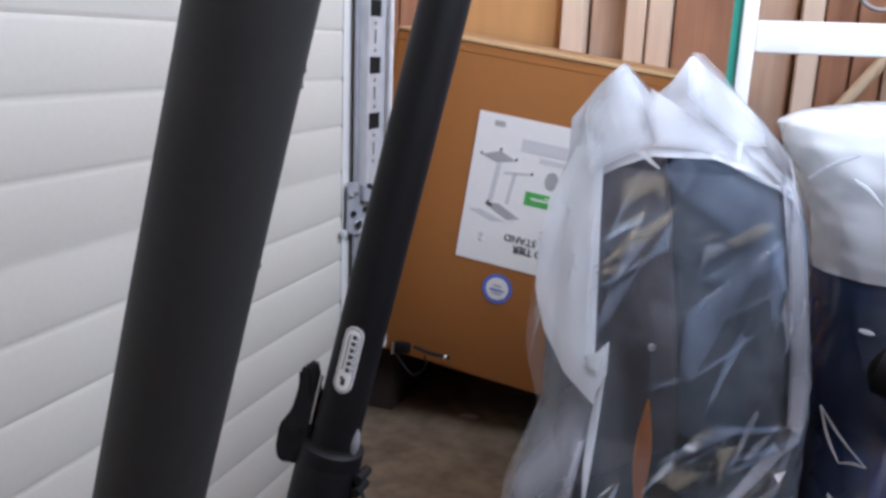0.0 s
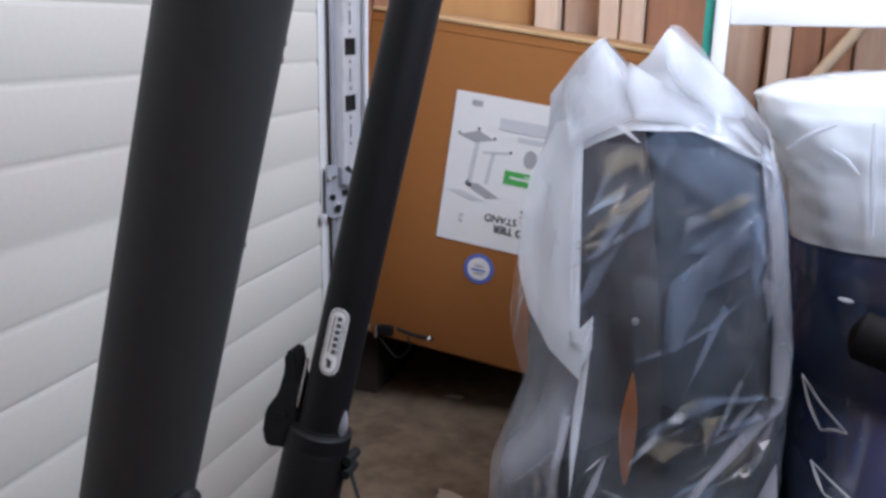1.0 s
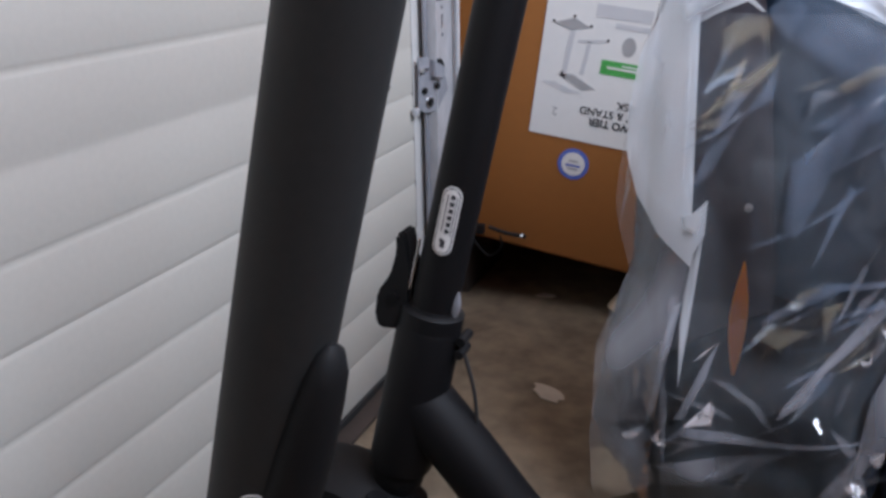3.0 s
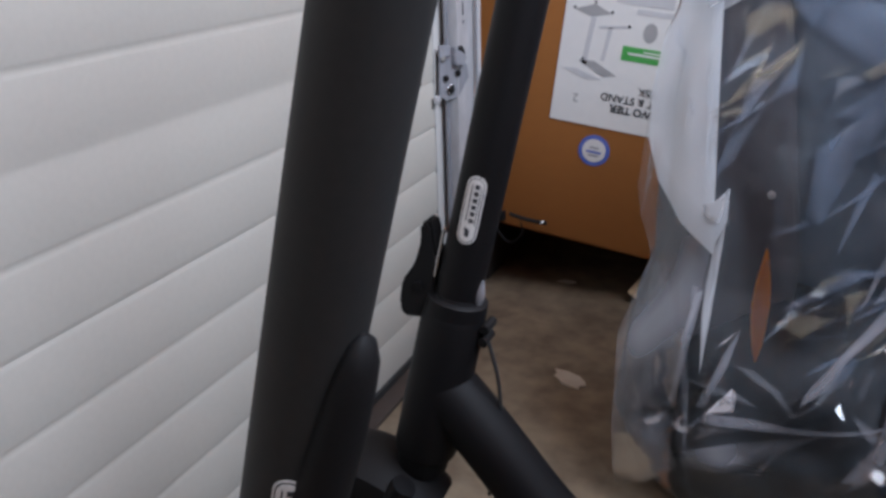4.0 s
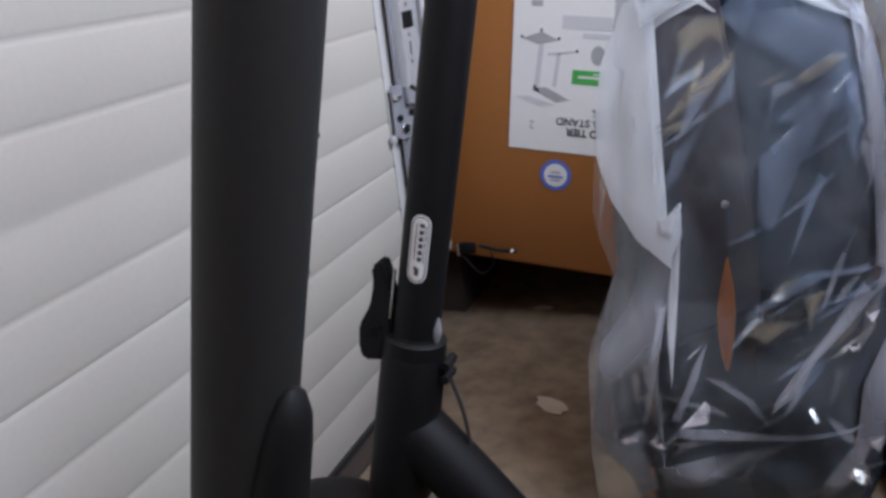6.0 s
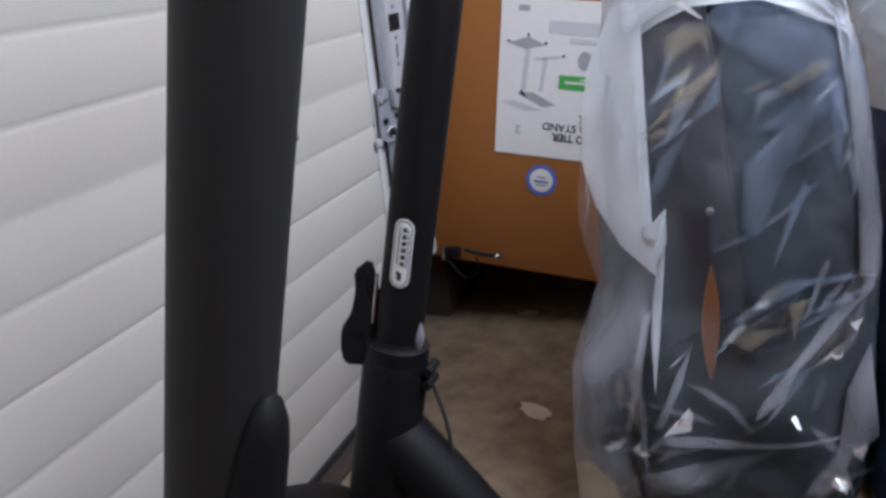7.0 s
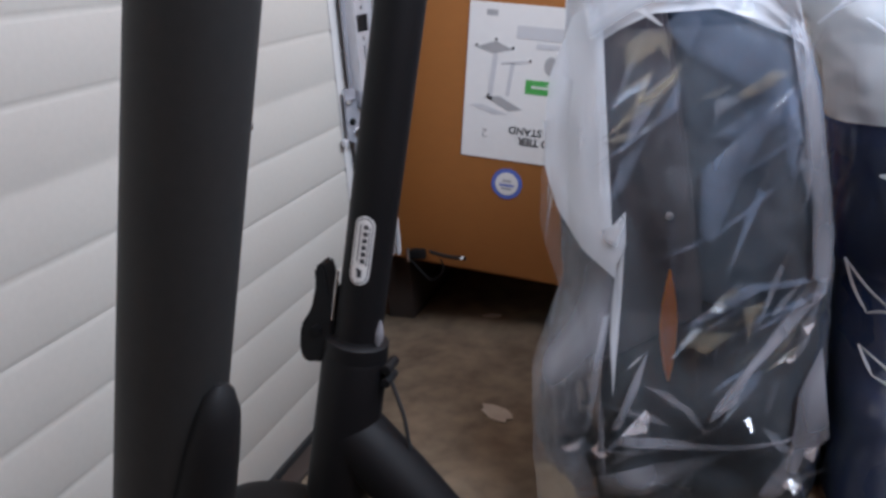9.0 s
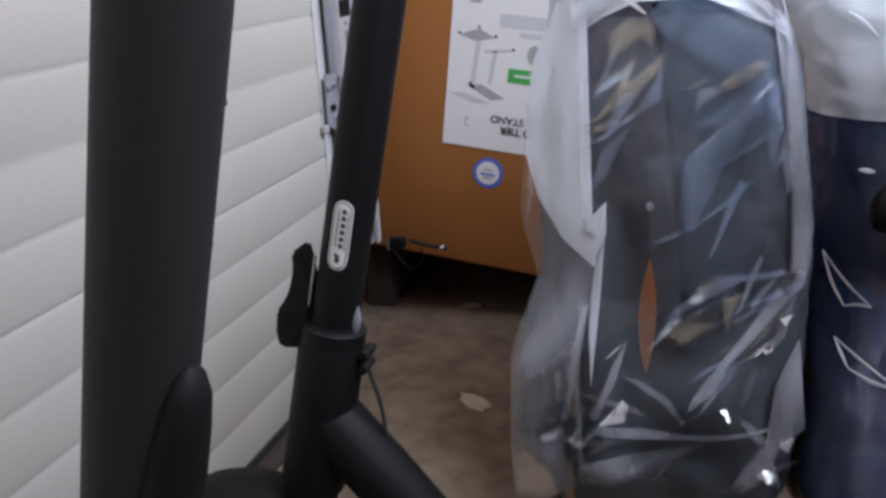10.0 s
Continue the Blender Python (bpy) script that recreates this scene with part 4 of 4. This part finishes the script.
    ply("low_haze", [(-0.242, 0.144), (-0.158, 0.185), (-0.120, 0.194), (-0.141, 0.161), (-0.166, 0.140), (-0.145, 0.090), (-0.232, 0.012), (-0.232, 0.081)], M_HAZE, 0.01, 0.7, 0.7, (0.35, 0.2))
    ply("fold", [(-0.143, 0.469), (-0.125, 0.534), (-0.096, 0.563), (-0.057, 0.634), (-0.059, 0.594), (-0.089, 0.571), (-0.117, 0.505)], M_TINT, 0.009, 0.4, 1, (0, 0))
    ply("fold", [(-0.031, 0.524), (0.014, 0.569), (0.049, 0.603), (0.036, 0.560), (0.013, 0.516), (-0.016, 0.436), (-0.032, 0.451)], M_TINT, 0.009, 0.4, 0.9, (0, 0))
    ply("fold", [(-0.123, 0.667), (-0.095, 0.686), (-0.066, 0.681), (-0.072, 0.651), (-0.083, 0.663), (-0.098, 0.652), (-0.119, 0.635)], M_WARMSHEEN, 0.01, 0.3, 0.9, (0, 0))
    ply("fold", [(-0.153, 0.555), (-0.112, 0.592), (-0.107, 0.614), (-0.093, 0.618), (-0.056, 0.649), (-0.060, 0.629), (-0.089, 0.596), (-0.131, 0.568)], M_WARMSHEEN, 0.011, 0.3, 1, (0, 0))
    ply("fold", [(-0.148, 0.553), (-0.116, 0.570), (-0.104, 0.569), (-0.113, 0.557)], M_WARMSHEEN, 0.011, 0.4, 1, (0, 0))
    ply("fold", [(0.001, 0.609), (0.042, 0.635), (0.060, 0.628), (0.036, 0.612), (0.014, 0.602)], M_WARMSHEEN, 0.01, 0.3, 1, (0, 0))
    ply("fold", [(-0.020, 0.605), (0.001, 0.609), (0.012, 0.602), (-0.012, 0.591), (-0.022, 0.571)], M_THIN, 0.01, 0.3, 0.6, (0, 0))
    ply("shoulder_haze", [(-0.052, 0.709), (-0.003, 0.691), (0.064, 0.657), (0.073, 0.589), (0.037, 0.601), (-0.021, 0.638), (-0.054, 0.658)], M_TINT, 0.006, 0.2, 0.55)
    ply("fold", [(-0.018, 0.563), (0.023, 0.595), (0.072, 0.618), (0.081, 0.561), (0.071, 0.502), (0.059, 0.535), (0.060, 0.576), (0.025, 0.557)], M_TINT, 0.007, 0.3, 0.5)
    ply("rim_fold", [(0.053, 0.699), (0.080, 0.661), (0.096, 0.597), (0.120, 0.440), (0.120, 0.375), (0.099, 0.382), (0.091, 0.483), (0.073, 0.600), (0.069, 0.655)], M_HAZE, 0.008, 0.4, 1, (0, 0))
    ply("corner_fold", [(0.099, 0.381), (0.120, 0.375), (0.118, 0.357), (0.087, 0.329), (0.036, 0.279), (0.019, 0.246), (-0.011, 0.226), (-0.004, 0.245), (0.023, 0.279), (0.050, 0.313)], M_HAZE, 0.012, 0.6, 0.9, (0.1, 0.2))
    ply("hem_fold", [(0.116, 0.298), (0.132, 0.178), (0.103, 0.150), (0.081, 0.111), (0.049, 0.120), (0.089, 0.173), (0.092, 0.243)], M_HAZE, 0.012, 0.7, 0.9, (0, 0))
    ply("hem_fold", [(-0.118, 0.183), (-0.065, 0.189), (-0.009, 0.187), (0.037, 0.187), (0.092, 0.188), (0.090, 0.184), (0.038, 0.181), (-0.009, 0.180), (-0.119, 0.171)], M_HAZE, 0.012, 0.6, 0.9, (0, 0.2))
    ply("fold", [(-0.085, 0.304), (-0.098, 0.246), (-0.118, 0.192), (-0.131, 0.189), (-0.117, 0.226), (-0.103, 0.266)], M_HAZE, 0.013, 0.6, 0.9, (0, 0))
    ply("fold", [(-0.147, 0.328), (-0.136, 0.337), (-0.149, 0.279), (-0.158, 0.185), (-0.161, 0.246)], M_HAZE, 0.012, 0.7, 1, (0, 0))
    ply("fold", [(-0.092, 0.253), (-0.064, 0.250), (-0.033, 0.232), (-0.008, 0.198), (-0.018, 0.199), (-0.043, 0.227)], M_HAZE, 0.012, 0.5, 0.6, (0, 0))
    ply("fold", [(-0.052, 0.310), (-0.023, 0.326), (0.015, 0.325), (-0.018, 0.300), (-0.030, 0.305)], M_WARMSHEEN, 0.012, 0.4, 1, (0, 0.3))
    ply("fold", [(0.021, 0.354), (0.050, 0.365), (0.034, 0.336), (0.030, 0.314)], M_WARMSHEEN, 0.012, 0.4, 1, (0, 0.2))
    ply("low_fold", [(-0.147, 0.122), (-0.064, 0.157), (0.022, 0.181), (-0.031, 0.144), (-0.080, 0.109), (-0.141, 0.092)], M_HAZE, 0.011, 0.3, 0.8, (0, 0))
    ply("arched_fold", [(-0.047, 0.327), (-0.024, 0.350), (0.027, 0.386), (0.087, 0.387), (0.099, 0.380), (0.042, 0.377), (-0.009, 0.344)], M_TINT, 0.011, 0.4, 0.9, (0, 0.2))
    ply("top_knot", [(-0.077, 0.690), (-0.052, 0.709), (-0.036, 0.692), (-0.048, 0.676), (-0.051, 0.660), (-0.065, 0.673)], M_TINT, 0.013, 0.5, 0.8, (0, 0))
    ply("crease", [(-0.110, 0.708), (-0.098, 0.709), (-0.077, 0.689), (-0.081, 0.689)], M_WHITEPLY, 0.016, 0.9, 1, (0, 0))
    # white patch standing for a highlight at the foot of the side fold
    ply("crease", [(-0.147, 0.447), (-0.122, 0.461), (-0.122, 0.471), (-0.117, 0.463), (-0.126, 0.429), (-0.143, 0.434)], M_WHITEPLY, 0.017, 0.4, 0.8, (0, 0.2))
    ply("top_fold", [(-0.157, 0.706), (-0.163, 0.675), (-0.105, 0.708), (-0.086, 0.715), (-0.097, 0.741), (-0.107, 0.764), (-0.129, 0.807), (-0.152, 0.794), (-0.180, 0.745)], M_SIDE, 0.004, 0.35, 0.75, (0.08, 0.15))
    ply("top_fold", [(-0.100, 0.780), (-0.056, 0.755), (0.000, 0.723), (0.076, 0.660), (0.044, 0.673), (-0.036, 0.713), (-0.086, 0.715), (-0.102, 0.752)], M_SIDE, 0.002, 0.45, 0.95, (0.08, 0.2))
    ply("top_fold", [(-0.059, 0.822), (-0.044, 0.821), (-0.023, 0.801), (0.002, 0.773), (0.054, 0.715), (0.000, 0.723), (-0.044, 0.756), (-0.058, 0.778)], M_SIDE, 0.004, 0.35, 0.6, (0.08, 0.15))
    ply("glint_crease", [(-0.115, 0.274), (-0.102, 0.284), (-0.089, 0.292), (-0.104, 0.280)], M_GLINT, 0.016, 0.6, 1, (0.2, 1.35))
    ply("glint_crease", [(-0.116, 0.195), (-0.100, 0.204), (-0.098, 0.209), (-0.085, 0.205), (-0.088, 0.218), (-0.082, 0.213), (-0.083, 0.200)], M_GLINT, 0.016, 0.6, 1, (0.2, 1.35))
    ply("glint_crease", [(0.089, 0.336), (0.092, 0.328), (0.106, 0.333), (0.097, 0.321), (0.091, 0.327)], M_GLINT, 0.016, 0.6, 1, (-0.7, 1.35))
    ply("glint_crease", [(0.065, 0.135), (0.080, 0.135), (0.102, 0.127), (0.096, 0.119), (0.080, 0.125)], M_GLINT, 0.016, 0.6, 1, (-0.7, 1.35))
    ply("glint_crease", [(0.099, 0.165), (0.120, 0.168), (0.113, 0.155), (0.104, 0.158)], M_GLINT, 0.016, 0.6, 1, (-0.7, 1.35))
    ply("glint_crease", [(-0.195, 0.153), (-0.168, 0.161), (-0.174, 0.152), (-0.189, 0.149)], M_GLINT, 0.016, 0.6, 1, (0.65, 1.35))
    ply("glint_crease", [(-0.156, 0.160), (-0.146, 0.168), (-0.146, 0.160), (-0.131, 0.154), (-0.145, 0.154)], M_GLINT, 0.016, 0.6, 1, (0.65, 1.35))
    ply("glint_crease", [(0.029, 0.218), (0.035, 0.221), (0.042, 0.211), (0.040, 0.208)], M_GLINT, 0.016, 0.6, 1, (0.2, 1.35))
    ply("glint_crease", [(0.071, 0.292), (0.081, 0.293), (0.085, 0.302), (0.084, 0.291), (0.076, 0.288)], M_GLINT, 0.016, 0.6, 1, (-0.7, 1.35))
    # many faint straight-edged creases where the film is drawn tight, as x, z and lean of each patch; their tints
    # imitate streaks of light
    rng = random.Random(8)
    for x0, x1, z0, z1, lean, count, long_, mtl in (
            (-0.14, -0.06, 0.52, 0.68, 48, 6, 0.045, M_WARMSHEEN), (-0.03, 0.07, 0.55, 0.67, 38, 5, 0.040, M_WARMSHEEN), (-0.13, 0.08, 0.42, 0.66, 58, 14, 0.075, M_TINT),
            (-0.03, 0.09, 0.27, 0.39, 28, 9, 0.045, M_WARMSHEEN), (-0.10, 0.10, 0.24, 0.40, 40, 14, 0.060, M_TINT), (-0.14, 0.10, 0.10, 0.24, 20, 14, 0.060, M_HAZE),
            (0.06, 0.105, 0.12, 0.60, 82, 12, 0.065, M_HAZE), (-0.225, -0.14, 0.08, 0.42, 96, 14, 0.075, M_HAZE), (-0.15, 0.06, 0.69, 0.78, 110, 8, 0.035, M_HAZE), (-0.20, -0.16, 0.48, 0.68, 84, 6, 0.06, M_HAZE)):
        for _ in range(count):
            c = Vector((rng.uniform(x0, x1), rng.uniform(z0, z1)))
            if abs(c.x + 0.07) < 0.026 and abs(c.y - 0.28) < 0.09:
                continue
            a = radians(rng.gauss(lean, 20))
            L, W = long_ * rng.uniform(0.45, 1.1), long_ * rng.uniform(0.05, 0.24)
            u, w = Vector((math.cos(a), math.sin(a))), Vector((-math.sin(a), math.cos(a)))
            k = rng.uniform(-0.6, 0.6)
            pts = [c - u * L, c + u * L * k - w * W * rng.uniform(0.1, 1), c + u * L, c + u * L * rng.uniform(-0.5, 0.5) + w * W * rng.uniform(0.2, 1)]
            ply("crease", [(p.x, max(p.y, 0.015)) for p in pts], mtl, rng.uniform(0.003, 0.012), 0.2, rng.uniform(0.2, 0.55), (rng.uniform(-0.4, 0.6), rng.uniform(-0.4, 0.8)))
    return b


plastic_bag()


def second_seat():
    s = thing("covered_seat", (0.36, 1.36, 0), "dark navy vinyl seat wrapped in glossy film", "seat")
    keys = [(0.0, 0.370, 1.27, 0.220, 0.27, 4.5), (0.03, 0.370, 1.275, 0.222, 0.265, 4.5), (0.10, 0.368, 1.29, 0.220, 0.245, 4), (0.20, 0.365, 1.325, 0.218, 0.21, 3.8), (0.30, 0.365, 1.355, 0.215, 0.178, 3.5), (0.52, 0.35, 1.36, 0.222, 0.160, 3.2), (0.57, 0.345, 1.37, 0.205, 0.135, 3), (0.62, 0.34, 1.38, 0.16, 0.10, 2.6), (0.635, 0.34, 1.38, 0.08, 0.06, 2.2)]
    part("body", shell(lerp_rows(keys, 60), 110, lambda a, z: crumple(a, z, 20.0, 0.022), True), M_NAVY, s, "dark navy glossy body")
    part("armrest", sweep(smooth_path([(0.200, 1.135, 0.433), (0.25, 1.120, 0.422), (0.32, 1.130, 0.398), (0.40, 1.19, 0.37)], 8), [0.010, 0.024] + [0.034] * 21 + [0.03, 0.02], 20, 0.8), M_BLACKPLASTIC, s, "glossy black rounded armrest")
    return s


second_seat()


def cover():
    c = thing("plastic_cover", (0.36, 1.36, 0.5), "milky blue-white plastic cover draped over the navy seat", "plastic cover")
    keys = [(0.525, 0.356, 1.36, 0.232, 0.176, 3.4), (0.60, 0.348, 1.36, 0.240, 0.175, 3.3), (0.66, 0.338, 1.36, 0.248, 0.170, 3.1), (0.70, 0.325, 1.36, 0.262, 0.160, 2.8), (0.728, 0.318, 1.36, 0.262, 0.148, 2.5),
            (0.745, 0.325, 1.36, 0.235, 0.13, 2.3), (0.760, 0.335, 1.36, 0.17, 0.10, 2.1), (0.770, 0.34, 1.36, 0.06, 0.04, 2)]
    bm = shell(lerp_rows(keys, 50), 140, lambda a, z: facets(a if a > 0.6 else a + math.tau, z * 1.2, 30.0, 0.05), True)
    bmesh.ops.delete(bm, geom=[f for f in bm.faces if len(f.verts) > 4 and f.calc_center_median().z < 0.6], context="FACES_ONLY")
    part("draped_film", bm, M_COVER, c)
    bm = shell(lerp_rows([(0.0, 0.370, 1.27, 0.230, 0.282, 4.3), (0.03, 0.370, 1.275, 0.232, 0.277, 4.3), (0.10, 0.368, 1.29, 0.229, 0.256, 3.8), (0.20, 0.365, 1.325, 0.226, 0.22, 3.6), (0.30, 0.363, 1.355, 0.224, 0.186, 3.4), (0.52, 0.352, 1.36, 0.230, 0.173, 3.2)], 60), 110, lambda a, z: crumple(a, z, 40.0, 0.03))
    part("clear_skirt", bm, M_SKIRT, c, "clear glossy film below")
    sk = [(0.0, 0.370, 1.27, 0.232, 0.284, 4.3), (0.03, 0.370, 1.275, 0.234, 0.279, 4.3), (0.10, 0.368, 1.29, 0.231, 0.258, 3.8), (0.20, 0.365, 1.325, 0.228, 0.222, 3.6), (0.30, 0.363, 1.355, 0.226, 0.188, 3.4), (0.52, 0.352, 1.36, 0.232, 0.175, 3.2)]
    part("layered_folds", layered_folds(sk, 12, 5, radians(180), radians(330), 0.05, 0.50, (0.06, 0.22), (0.012, 0.05)), M_SKIRT, c)
    # thin milky tubes take the place of highlights on the film
    def crease(pts, r, name="crease"):
        path = smooth_path(pts, 10)
        k = len(path)
        part(name, sweep(path, [r * (0.35 + 0.65 * math.sin(math.pi * (i + 0.5) / k)) for i in range(k)], 8, 0.5), M_CREASELIGHT, c, "milky tube painted as a highlight on a film crease")
    crease([(0.158, 1.210, 0.336), (0.172, 1.198, 0.295), (0.188, 1.173, 0.268)], 0.0022)
    crease([(0.188, 1.173, 0.268), (0.204, 1.166, 0.274), (0.221, 1.159, 0.274)], 0.0024)
    crease([(0.158, 1.210, 0.336), (0.188, 1.192, 0.299), (0.221, 1.159, 0.274)], 0.0020)
    crease([(0.178, 1.155, 0.228), (0.187, 1.137, 0.211), (0.195, 1.122, 0.197)], 0.0022)
    crease([(0.195, 1.122, 0.197), (0.225, 1.103, 0.188), (0.256, 1.094, 0.185)], 0.0030)
    crease([(0.178, 1.155, 0.228), (0.213, 1.120, 0.209), (0.256, 1.094, 0.185)], 0.0020)
    crease([(0.188, 1.190, 0.461), (0.198, 1.187, 0.460), (0.208, 1.185, 0.459)], 0.0035)
    crease([(0.098, 1.200, 0.662), (0.125, 1.185, 0.685), (0.155, 1.180, 0.700)], 0.003)
    crease([(0.152, 1.180, 0.668), (0.172, 1.178, 0.654), (0.190, 1.176, 0.636)], 0.003)
    crease([(0.198, 1.178, 0.705), (0.206, 1.176, 0.640), (0.216, 1.176, 0.555)], 0.004)
    return c


cover()


# ---- litter on the floor ----
def flake(x, y, w, h, turn):
    f = thing("pale_flake", (x, y, 0.0015), "thin pale flake of debris lying on the concrete floor", "debris", "floor debris")
    rng = random.Random(int(x * 1000))
    pts = [(w * math.cos(a) * rng.uniform(0.7, 1.1), h * math.sin(a) * rng.uniform(0.6, 1.1)) for a in np.linspace(0, math.tau, 14)[:-1]]
    m = Matrix.Translation((x, y, 0.004)) @ Matrix.Rotation(radians(turn), 4, "Z") @ Matrix.Rotation(radians(-90), 4, "X")
    part("flake", prism(pts, 0.002, m), M_FLAKE, f, smooth=False)


flake(-0.379, 1.231, 0.040, 0.020, -35)
flake(-0.500, 1.640, 0.022, 0.012, 10)
